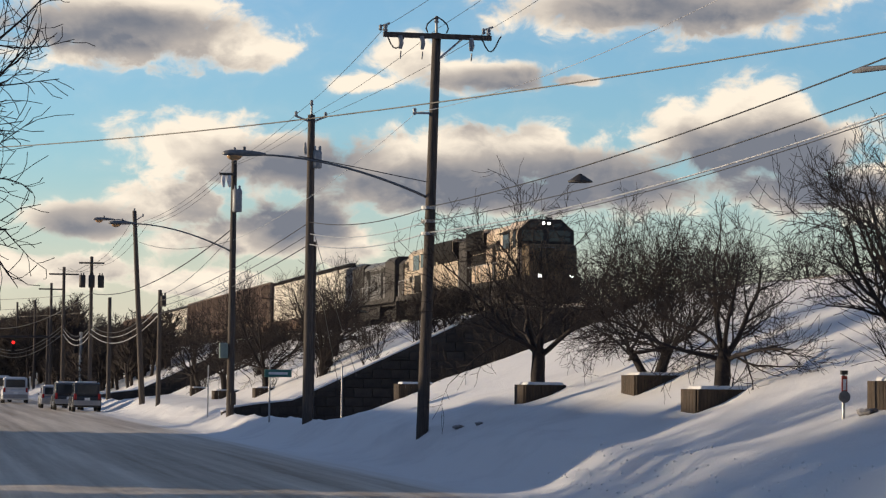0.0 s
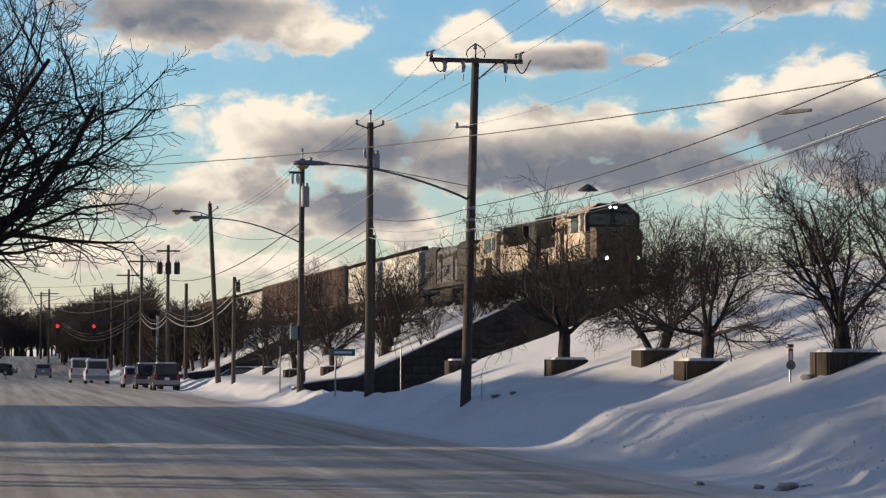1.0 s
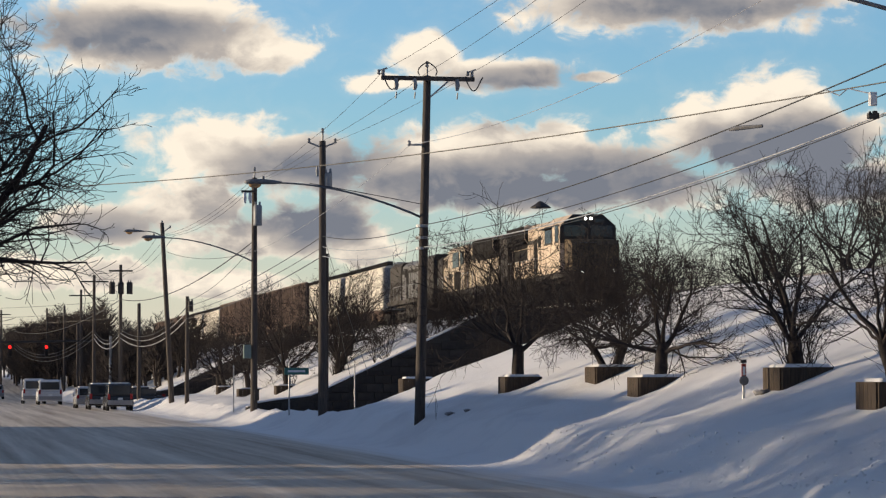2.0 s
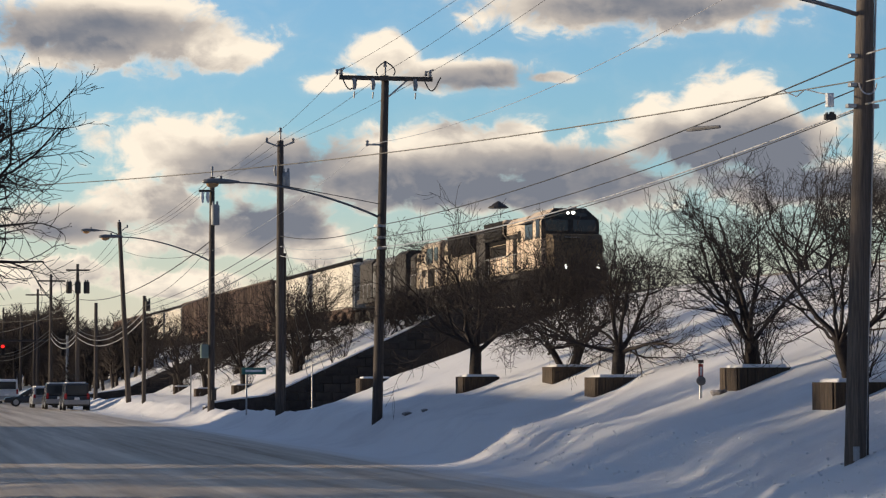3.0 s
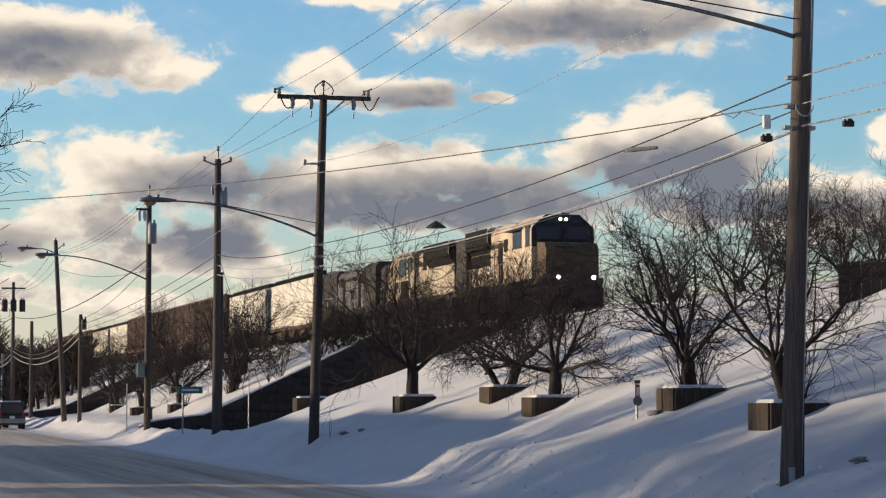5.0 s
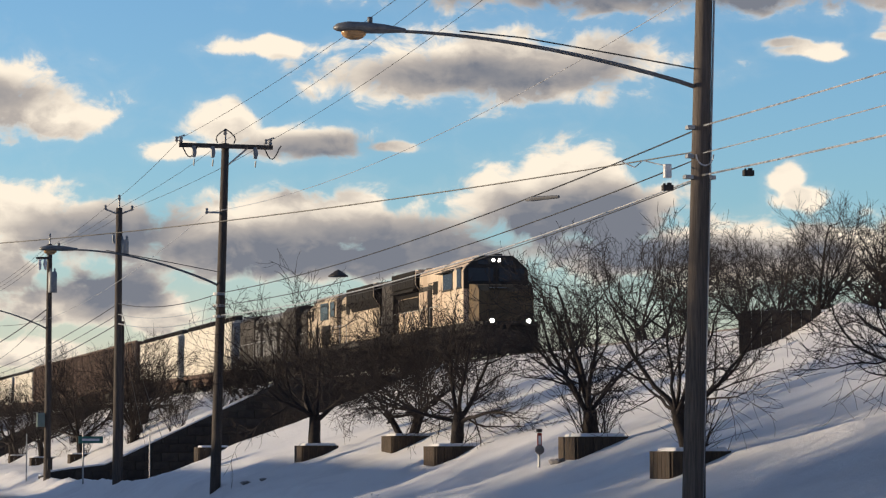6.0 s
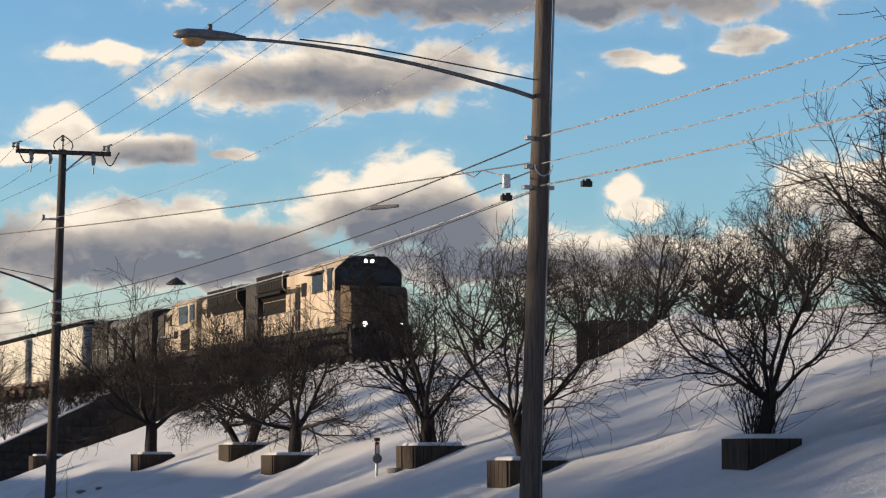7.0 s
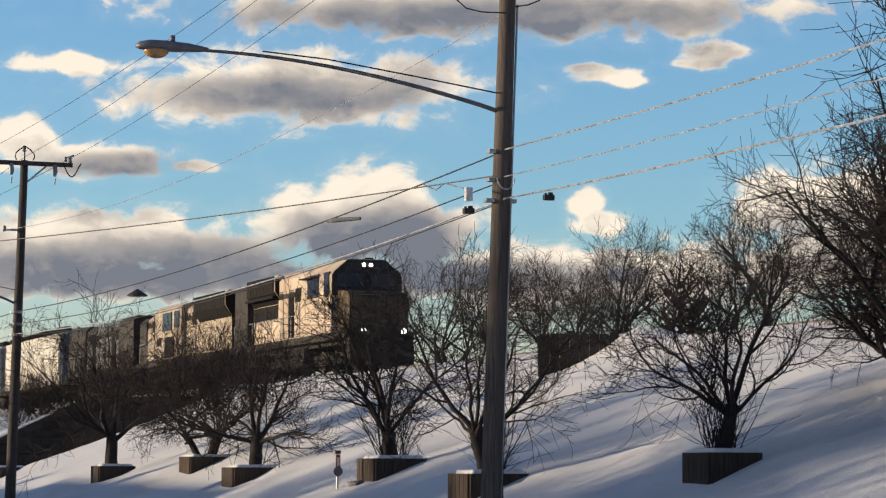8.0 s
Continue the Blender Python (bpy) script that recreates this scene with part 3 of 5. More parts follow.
CRAB = dict(wobble=0.25, lift=(0.0, 0.05, 0.06, 0.06, 0.05), least=0.0046, steps=(6, 8, 6, 4, 3), thin=0.54, count=(1, 6, 7, 6, 6), ratio=(0.42, 0.74), fork=(24, 68), **{"from": (0.35, 0.2, 0.15, 0.1)})
BIG = dict(wobble=0.28, lift=(0.0, 0.07, 0.07, 0.05, 0.04), least=0.0085, count=(1, 7, 8, 8, 6), ratio=(0.42, 0.68), fork=(25, 60), **{"from": (0.35, 0.2, 0.15, 0.1)})
BUSH = dict(wobble=0.18, lift=(0.0, 0.08, 0.06, 0.04), least=0.006, count=(1, 4, 5, 4), ratio=(0.4, 0.7), fork=(15, 50), **{"from": (0.1, 0.1, 0.1)})


def grow(seed, size, spread_, stems=1, trunk=0.16, spec=CRAB, radius=0.09, fork_at=0.22, reach=0.62, suckers=0, rise=None, slim=(0.5, 0.7)):
    """Trunk and crown meshes of one tree, size metres high."""
    trunk_wood, crown = Wood(seed), Wood(seed + 100)
    r = trunk_wood.r
    starts = []
    for s in range(stems):
        lean = Vector((r.uniform(-0.25, 0.25), r.uniform(-0.25, 0.25), 1)) if stems == 1 else Vector((0.7 * math.cos(s * 2.4 + 0.6), 0.7 * math.sin(s * 2.4 + 0.6), 1))
        p, pts, radii = Vector((0, 0, -0.35)), [Vector((0, 0, -0.35))], [radius * 1.35]
        for i in range(4):
            p = p + (lean.normalized() + Vector((r.uniform(-0.12, 0.12), r.uniform(-0.12, 0.12), 0))) * ((size * fork_at + 0.35) / 4)
            pts.append(p.copy())
            radii.append(radius * (1.05 - 0.06 * i) / math.sqrt(stems * 0.6 + 0.4))
        trunk_wood.tube(pts, radii, 9)
        starts.append((p, radii[-1]))
    for k in range(suckers):
        a = r.uniform(0, 6.28)
        q = Vector((0.22 * math.cos(a), 0.22 * math.sin(a), -0.15))
        crown.limb(q, Vector((r.uniform(-0.25, 0.25), r.uniform(-0.25, 0.25), 1)), size * r.uniform(0.2, 0.45), 0.014, 3, spec)
    limbs = spec["count"][1] + 1
    for p, rad in starts:
        for j in range(limbs):
            a = 2 * math.pi * (j + r.uniform(-0.3, 0.3)) / limbs
            up = r.uniform(*rise) if rise else r.uniform(0.35, 1.5)
            way = Vector((math.cos(a) * spread_, math.sin(a) * spread_, up)) if j else Vector((r.uniform(-0.2, 0.2), r.uniform(-0.2, 0.2), 1.0))
            crown.limb(p - Vector((0, 0, size * 0.06 * r.random())), way, size * reach * r.uniform(0.75, 1.05), rad * r.uniform(*slim), 1, spec)
    return trunk_wood.mesh("trunk", "bark"), crown.mesh("crown", "twig"), crown.tips


TREES = {}


def tree(name, kind, m, label, group, scale=1.0):
    trunk, crown, tips = TREES[kind]
    ob = thing(name, m @ Matrix.Diagonal((scale, scale, scale, 1)), label, "tree", group)
    for nm, me in (("trunk", trunk), ("crown", crown)):
        o = new(nm, me)
        o.parent = ob
    return ob


for i in range(6):
    TREES["crab%d" % i] = grow(211 + i, 4.2, (1.05, 0.9, 1.0, 0.8, 0.85, 1.0)[i], stems=1 + (i == 1) * 2, suckers=(0, 4, 4, 26, 18, 10)[i], radius=(0.15, 0.14, 0.16, 0.15, 0.13, 0.14)[i],
                               fork_at=(0.18, 0.2, 0.2, 0.13, 0.2, 0.18)[i], reach=(0.66, 0.62, 0.58, 0.64, 0.64, 0.62)[i], rise=(0.1, 1.1) if i != 3 else (0.35, 1.5), slim=(0.3, 0.5))
for i in range(2):
    TREES["big%d" % i] = grow(41 + i, 14.0, 1.0, spec=BIG, radius=0.30, fork_at=0.26, reach=0.5)
TREES["thin"] = grow(83, 4.2, 0.8, stems=3, radius=0.11, reach=0.6, spec=dict(CRAB, count=(1, 2, 5, 4, 4), ratio=(0.45, 0.7), wobble=0.24, fork=(20, 50)))
TREES["low"] = grow(276, 4.2, 1.0, suckers=26, radius=0.12, fork_at=0.19, reach=0.62, spec=dict(CRAB, count=(1, 6, 7, 7, 5), least=0.0042, wobble=0.27, lift=(0.0, 0.04, 0.06, 0.06, 0.05)), rise=(0.3, 1.5), slim=(0.32, 0.5))
TREES["dense"] = grow(102, 14.0, 1.1, spec=dict(BIG, count=(1, 11, 10, 8, 6), fine=3, thin=0.48, least=0.0068, wobble=0.42, ratio=(0.40, 0.62), fork=(28, 65), lift=(0.0, 0.10, 0.05, 0.05, 0.10)), radius=0.30, fork_at=0.24, reach=0.52)
for i in range(2):
    TREES["bush%d" % i] = grow(61 + i, 2.6, 0.8, stems=3, spec=BUSH, radius=0.05, fork_at=0.1, reach=0.8)


def planter(x, y, width, depth, turn=0.0, high=0.47):
    """A timber box let into the slope, with a snow cap."""
    z = ground_z(x, y)
    ob = thing("planter", pose(x, y, z, 0, 0, turn), "weathered timber planter box set into the snowy bank", "planter", "planters on the bank")
    n = max(3, round(width / 0.2))
    for i in range(n):
        made("plank", lambda bm: box(bm, ((i + 0.5) * width / n, 0.0, high / 2 - 0.2), (width / n - 0.012, 0.06, high + 0.4)), "timber", ob)
    k = max(3, round(depth / 0.2))
    for i in range(k):
        made("plank", lambda bm: box(bm, (0.0, 0.03 + (i + 0.5) * depth / k, high / 2 - 0.2), (0.06, depth / k - 0.012, high + 0.4)), "timber", ob)
    for i in range(k):
        made("plank", lambda bm: box(bm, (width, 0.03 + (i + 0.5) * depth / k, high / 2), (0.06, depth / k - 0.012, high)), "timber", ob)

    def cap(bm):
        box(bm, (width / 2 + 0.03, depth / 2, high - 0.02), (width + 0.02, depth - 0.02, 0.18), None, (0.08, 0.08))
    made("snow_cap", cap, "cap", ob, "rounded cap of snow", bevel=0.045, smooth=True)
    return Vector((x + width / 2, y + depth / 2, z + high - 0.02))


for x, y, w, d, kind, turn, s in PLANTED:
    top = planter(x, y, w, d)
    if kind:
        tree("crabapple_tree", kind, Matrix.Translation(top) @ pose(0, 0, 0, 0, 0, turn), "bare crabapple tree with dense twigs in a timber planter", "trees in planters", s)

LOOSE = [(19.6, 127.0, "crab3", 0, 1.3), (21.5, 136.0, "crab2", 70, 1.2), (20.6, 131.0, "crab5", 200, 1.25), (19.5, 149.0, "crab3", 150, 1.0), (18.5, 154.0, "crab0", 200, 1.0), (18.0, 168.0, "crab2", 20, 1.1),
         (25.6, 59.5, "crab0", 120, 0.62), (27.5, 62.0, "thin", 40, 0.65), (29.0, 74.0, "crab3", 240, 0.8), (28.0, 46.5, "crab0", 170, 0.7), (29.5, 42.5, "thin", 290, 0.75), (27.0, 52.0, "crab5", 15, 0.75), (29.5, 66.0, "crab3", 95, 0.95), (28.5, 57.0, "crab4", 215, 0.8), (27.0, 39.0, "crab3", 120, 0.75), (30.0, 81.0, "thin", 60, 1.15), (29.5, 71.0, "crab4", 320, 0.9), (26.5, 34.5, "crab0", 330, 0.6), (24.0, 121.0, "crab1", 30, 0.6)]
for x, y, kind, turn, s in LOOSE:
    tree("bare_tree", kind, pose(x, y, ground_z(x, y) - 0.05, 0, 0, turn), "bare many-branched tree on the snowy embankment", "trees on the bank", s)
for x, y, turn, s in ((22.0, 94.5, 0, 1.2), (24.0, 95.5, 60, 1.1), (26.0, 97.0, 120, 0.9), (28.0, 96.0, 200, 0.9), (20.5, 119.6, 10, 1.0), (22.8, 120.0, 80, 1.0), (25.5, 94.0, 30, 0.85), (27.0, 120.5, 50, 1.1), (23.2, 92.0, 90, 0.9), (20.5, 93.5, 45, 1.1), (21.5, 96.0, 140, 1.3), (24.5, 92.5, 220, 0.9), (26.5, 93.0, 260, 0.8), (28.5, 93.5, 290, 0.75), (19.3, 94.5, 330, 0.9), (22.5, 98.0, 20, 1.3), (30.0, 91.0, 70, 0.8), (23.6, 118.9, 20, 1.2), (24.6, 119.2, 75, 0.7), (25.5, 118.7, 130, 0.75), (26.6, 119.3, 185, 0.7), (27.6, 118.8, 240, 0.75), (28.7, 119.4, 300, 0.7), (29.8, 118.9, 340, 0.75), (30.7, 119.5, 40, 0.7), (22.6, 119.2, 110, 0.9), (19.6, 95.8, 25, 0.9), (20.6, 97.2, 85, 1.0), (21.8, 98.8, 145, 1.0), (23.0, 100.5, 205, 1.1), (24.2, 98.6, 265, 1.1), (25.2, 101.5, 325, 1.2), (26.8, 99.5, 50, 1.2), (28.2, 102.0, 100, 1.2)):
    tree("shrub", "bush%d" % (turn % 20 == 0), pose(x, y, ground_z(x, y) - 0.05, 0, 0, turn), "leafless shrub on the snowy bank", "shrubs", s)
tree("street_tree", "dense", pose(-2.05, 42.0, 0.3, 0, 0, 255), "large bare street tree with dark spreading branches", "street trees", 0.8)
tree("street_tree", "dense", pose(-2.5, 100.0, 0.3, 0, 0, 20), "smaller bare street tree farther along the kerb", "street trees", 0.5)
tree("street_tree", "big1", pose(-3.0, 128.0, 0.3, 0, 0, 250), "smaller bare street tree farther along the kerb", "street trees", 0.6)
tree("street_tree", "big0", pose(20.7, 34.5, 2.6, 0, 0, 300), "bare tree on the upper bank with wide low branches", "street trees", 0.46)
tree("street_tree", "dense", pose(21.6, 36.8, 2.75, 0, 0, 75), "low bare tree with crowded twigs on the upper bank", "street trees", 0.34)
FRUITING = tree("street_tree", "big1", pose(19.75, 31.0, 2.0, 0, 0, 130), "tall bare tree with a few dried fruits on its twigs", "street trees", 0.62)


def fruits(ob, tips):
    r = random.Random(3)
    bm = bmesh.new()
    for p in r.sample(tips, 260):
        s = r.uniform(0.014, 0.03)
        bmesh.ops.create_icosphere(bm, subdivisions=1, radius=s, matrix=Matrix.Translation(p - Vector((0, 0, s * 1.5))) @ Matrix.Diagonal((1, 0.8, 1.5, 1)))
    tagged(part("fruit", bm, "fruit", ob, "dried fruits hanging on the twigs"), kind="stuff")


fruits(FRUITING, TREES["big1"][2])
# trees nearer than y = 70 are unseen, added to cast dappled shade
tree("street_tree", "dense", pose(-14.0, 63.5, 0.4, 0, 0, 10), "bare tree across the street, near ones added unseen for shade", "street trees", 0.58)
for x, y, k, turn, size in ((-15.5, 51.5, 0, 75, 0.8), (-13.5, 59.0, 1, 20, 0.75), (-10.5, 47.0, 1, 30, 0.72), (-12.0, 56.0, 0, 120, 0.78), (-9.5, 64.0, 1, 250, 0.66), (-16.5, 60.0, 1, 300, 0.85), (-13.0, 41.5, 0, 160, 0.75), (-4.0, 240.0, 0, 10, 0.9), (-3.5, 262.0, 1, 80, 1.0), (-3.5, 285.0, 0, 190, 1.0), (-3.0, 312.0, 1, 240, 1.0), (-3.0, 350.0, 0, 40, 1.1)):
    tree("street_tree", "big%d" % k, pose(x, y, 0.4, 0, 0, turn), "bare tree across the street, near ones added unseen for shade", "street trees", size)


def house(x, y, w, d, eaves, ridge, label):
    """Plain gabled house, unseen, added across the street for shade, ridge along it."""
    ob = thing("house", pose(x, y, 0.3), label, "house", "houses across the street")
    walls = made("wall", lambda bm: prism(bm, [(-w / 2, -0.5), (-w / 2, eaves), (0, ridge - 0.15), (w / 2, eaves), (w / 2, -0.5)], 0, d), "siding", ob)
    for s in (-1, 1):
        def slope(bm):
            o = w / 2 + 0.45
            k = (ridge - eaves) / (w / 2)
            out = [(0, ridge), (s * o, ridge - k * o), (s * o, ridge - k * o + 0.18), (0, ridge + 0.18)]
            prism(bm, out, -0.4, d + 0.4)
        made("roof", slope, "cap", ob, "roof under a layer of snow")
    n = int(d / 2.6)
    for i in range(n):
        for z in (1.7, 4.2):
            if z < eaves - 0.6:
                pane = made("window", lambda bm: box(bm, (w / 2 + 0.02, (i + 0.5) * d / n, z), (0.06, 0.95, 1.35)), "white", ob)
                made("pane", lambda bm: (box(bm, (w / 2 + 0.06, (i + 0.5) * d / n, z - 0.3), (0.03, 0.8, 0.55)), box(bm, (w / 2 + 0.06, (i + 0.5) * d / n, z + 0.32), (0.03, 0.8, 0.55))), "glass", pane)
    made("door", lambda bm: box(bm, (w / 2 + 0.03, d * 0.5, 1.05), (0.08, 0.95, 2.1)), "red", ob, bevel=0.01)
    made("chimney", lambda bm: box(bm, (-0.6, d * 0.3, ridge + 0.3), (0.6, 0.6, 1.3)), "rust", ob)


# row kept out of view, added to block the low sun from the bank's foot
for y, d, ridge in ((72.0, 8.6, 6.9), (81.4, 11.2, 7.0), (93.8, 12.3, 6.5), (107.3, 11.8, 6.3)):
    house(-17.5, y, 8.5, d, 4.6, ridge, "plain sided house with a snowy gable roof, out of view, added to cast shade")


# ---- utility poles ----
def rod(bm, a, b, r, sides=6):
    tube(bm, [a, b], r, sides)


def pole_thing(x, y, z0, z1, r0, r1, lean, label, mat="pole", bury=0.6):
    ob = thing("utility_pole", pose(x, y, z0), label, "utility pole", "poles along the street")
    h = z1 - z0
    n = 9
    made("shaft", lambda bm: tube(bm, [(lean * (i / n), 0, -bury + (h + bury) * i / n) for i in range(n + 1)], [r0 + (r1 - r0) * i / n for i in range(n + 1)], 14), mat, ob, smooth=True)
    return ob, h


def insulator(bm, p, s=1.0):
    x, y, z = p
    tube(bm, [(x, y, z), (x, y, z + 0.05 * s), (x, y, z + 0.08 * s), (x, y, z + 0.16 * s), (x, y, z + 0.2 * s)], [0.03 * s, 0.07 * s, 0.045 * s, 0.06 * s, 0.02 * s], 8)


def lamp_arm(ob, root, tip, rise, big=1.0):
    """A curved bracket with a cobra-head lamp, from the shaft to its tip."""
    root, tip = Vector(root), Vector(tip)
    pts = []
    for i in range(13):
        t = i / 12
        p = root.lerp(tip, t)
        p.z = root.z + (tip.z - root.z) * math.sin(t * math.pi / 2) ** 0.9 + rise * math.sin(math.pi * t)
        pts.append(p)
    arm = made("lamp_arm", lambda bm: tube(bm, pts, [0.036 - 0.012 * i / 12 for i in range(13)], 8), "lamp_grey", ob, smooth=True)
    d = (tip - root)
    d.z = 0
    d.normalize()

    def head(bm):
        sect = [(0.0, 0.04, 0.04), (0.12, 0.07, 0.06), (0.30, 0.12, 0.085), (0.55, 0.16, 0.10), (0.78, 0.15, 0.10), (0.92, 0.09, 0.07), (0.97, 0.03, 0.03)]
        rings = []
        side = Vector((-d.y, d.x, 0))
        for s, w, h in sect:
            c = tip + d * (s - 0.1) * big
            rings.append([bm.verts.new(c + side * (w * big * math.cos(a)) + Vector((0, 0, h * big * (math.sin(a) if math.sin(a) > 0 else 0.45 * math.sin(a))))) for a in [2 * math.pi * k / 12 for k in range(12)]])
        for a, b in zip(rings, rings[1:]):
            for k in range(12):
                bm.faces.new((a[k], a[(k + 1) % 12], b[(k + 1) % 12], b[k]))
        bm.faces.new(rings[0])
        bm.faces.new(rings[-1][::-1])
        tube(bm, [tip + d * 0.38 * big + Vector((0, 0, 0.08 * big)), tip + d * 0.38 * big + Vector((0, 0, 0.17 * big))], 0.035 * big, 8)
    made("lamp_head", head, "lamp_grey", ob, "grey cobra-head lamp", smooth=True)

    def lens(bm):
        c = tip + d * 0.60 * big + Vector((0, 0, -0.045 * big))
        m = Matrix.Translation(c) @ Matrix.Diagonal((0.17 * big, 0.11 * big, 0.10 * big, 1))
        bmesh.ops.create_uvsphere(bm, u_segments=14, v_segments=8, radius=1.0, matrix=m)
    made("lamp_lens", lens, "lens", ob, "amber lamp lens", smooth=True)


def transformer(bm, c, r=0.2, h=0.75):
    tube(bm, [(c[0], c[1], c[2] - h / 2), (c[0], c[1], c[2] - h / 2 + 0.03), (c[0], c[1], c[2] + h / 2 - 0.05), (c[0], c[1], c[2] + h / 2)], [r * 0.93, r, r, r * 0.8], 14)
    for dx in (-0.09, 0.09):
        insulator(bm, (c[0] + dx, c[1], c[2] + h / 2 - 0.02), 0.9)


POLES = {}


def build_poles():
    # the grey pole with the street lamp
    ob, h = pole_thing(14.0, 36.06, 0.75, 11.6, 0.165, 0.118, 0.40, "grey weathered utility pole with a street lamp and cables", "pole_light")
    POLES["lamp"] = ob
    at = lambda z: 0.40 * (z - 0.75) / 10.85
    made("conduit", lambda bm: tube(bm, [(0.19, -0.03, -0.5), (0.22, -0.03, 2.2), (0.23, -0.03, 2.3)], [0.035, 0.035, 0.02], 8), "steel_dark", ob, "dark conduit up the side")
    made("ground_wire_cover", lambda bm: tube(bm, [(0.165 + 0.037 * i, -0.05, i * 1.05) for i in range(9)], 0.018, 6), "galv", ob)
    # pale plate added to stand for the bit of snow at the foot
    made("metal_guard", lambda bm: box(bm, (-0.02, -0.16, 0.12), (0.10, 0.02, 0.22)), "galv", ob, "small pale plate for the snow at the foot", bevel=0.008)
    lamp_arm(ob, (at(7.46), 0, 6.71), (9.45 - 14.0, 0.0, 7.40), 0.0, 1.12)
    made("stay_wire", lambda bm: tube(bm, [(at(7.9), 0, 7.0), (-1.2, 0, 7.2), (-2.6, 0, 7.38), (-3.6, 0, 7.44)], 0.012, 5), "wire", ob)
    [made("bracket", lambda bm: box(bm, (x, 0, z), (w, 0.12, 0.06)), "galv", ob, bevel=0.01) for x, z, w in ((at(6.86) - 0.13, 6.11, 0.2), (at(6.42) - 0.13, 5.67, 0.18), (at(6.1), 5.35, 0.5))]
    made("terminal_box", lambda bm: box(bm, (-0.36, -0.1, 5.42), (0.11, 0.10, 0.21)), "white", ob, "small white cable terminal box", bevel=0.02)
    for x, z in ((-0.34, 5.17), (0.98, 5.43)):
        made("splice_case", lambda bm: (box(bm, (x, -0.05, z), (0.17, 0.09, 0.09)), box(bm, (x + 0.03, -0.05, z + 0.055), (0.07, 0.05, 0.05)), box(bm, (x - 0.05, -0.05, z + 0.05), (0.03, 0.05, 0.04))), "steel_dark", ob, "dark cable splice case", bevel=0.015)

    for name, pts in (("left", [(-0.7, 8.75), (-0.62, 8.45), (-0.4, 8.28), (-0.15, 8.24), (0.3, 8.25)]), ("right", [(0.4, 8.36), (0.62, 8.40), (0.8, 8.48), (0.95, 8.62)])):
        made("jumper_wire", lambda bm: tube(bm, [(x, -0.1, z) for x, z in pts], 0.011, 5), "wire", ob)
    made("drip_loop", lambda bm: tube(bm, [(at(6.5) + 0.14 * math.cos(a) , -0.2, 5.68 + 0.17 * math.sin(a)) for a in [math.pi + math.pi * k / 8 for k in range(9)]], 0.012, 5), "wire_bright", ob)
    made("tap_wire", lambda bm: tube(bm, [(-0.85, 0.6, 5.63), (-0.7, 0.4, 5.52), (-0.6, 0.3, 5.62), (-0.45, 0.1, 5.55), (-0.36, -0.1, 5.5)], 0.010, 5), "wire_bright", ob)

    # the pole with the long crossarm
    ob, h = pole_thing(14.0, 74.97, 0.85, 11.14, 0.165, 0.115, 0.28, "tall brown utility pole with a long crossarm")
    POLES["arm"] = ob
    za = 10.19

    def arm(bm):
        box(bm, (0.27, -0.16, za), (2.85, 0.11, 0.13))
    made("crossarm", arm, "pole", ob, bevel=0.01)
    made("arm_brace", lambda bm: (rod(bm, (0.35, -0.14, za - 0.55), (0.95, -0.15, za - 0.02), 0.03)), "galv", ob)
    for x in (-1.1, 1.62):
        made("pin_insulator", lambda bm: (insulator(bm, (x, -0.16, za + 0.06)), insulator(bm, (x - 0.12, -0.1, za + 0.1), 0.8), rod(bm, (x - 0.15, -0.1, za + 0.2), (x + 0.12, -0.16, za + 0.3), 0.025)), "steel_grey", ob)
    made("top_insulator", lambda bm: (rod(bm, (0.27, 0, 10.2), (0.27, 0, 10.59), 0.035), insulator(bm, (0.27, 0, 10.54))), "steel_grey", ob)
    for x in (-0.72, -0.15, 1.15):
        made("fuse_cutout", lambda bm: (tube(bm, [(x, -0.2, za - 0.02), (x + 0.02, -0.2, za - 0.22), (x, -0.2, za - 0.36)], [0.06, 0.075, 0.05], 8), rod(bm, (x + 0.02, -0.2, za - 0.42), (x, -0.2, za - 0.62), 0.022)), "steel_grey", ob)
    for x in (-1.1, 1.4):
        pts = [(x + 0.55 * t, -0.2, za + 0.06 - 0.42 * math.sin(math.pi * min(1, t * 1.05))) for t in [k / 8 for k in range(9)]]
        made("jumper_wire", lambda bm: tube(bm, pts, 0.02, 5), "wire", ob)
    made("jumper_loop", lambda bm: tube(bm, [(0.27 + 0.42 * math.sin(t) * (0.6 + 0.4 * math.cos(t)), -0.1, 10.29 + 0.42 * (1 - abs(t) / 1.6)) for t in [-1.6 + 0.4 * k for k in range(9)]], 0.02, 5), "wire", ob)
    made("side_bracket", lambda bm: (box(bm, (-0.05, 0, 8.2), (0.45, 0.1, 0.05)), insulator(bm, (-0.28, 0, 8.15), 0.9)), "galv", ob)
    for z in (5.08, 5.4, 5.75):
        made("cable_clamp", lambda bm: tube(bm, [(0.11, 0, z - 0.04), (0.11, 0, z + 0.04)], 0.185, 12), "galv", ob)
    lamp_arm(ob, (0.15, 0, 5.98), (-4.25, 0.0, 7.0), 0.0, 1.15)
    made("stay_wire", lambda bm: tube(bm, [(0.17, 0, 6.4), (-1.8, 0, 6.75), (-3.3, 0, 7.0)], 0.012, 5), "wire", ob)

    # the pole with the tilted arms and its short partner
    ob, h = pole_thing(14.0, 94.77, 0.75, 11.0, 0.17, 0.12, 0.02, "brown utility pole with two short insulator arms")
    POLES["twin"] = ob
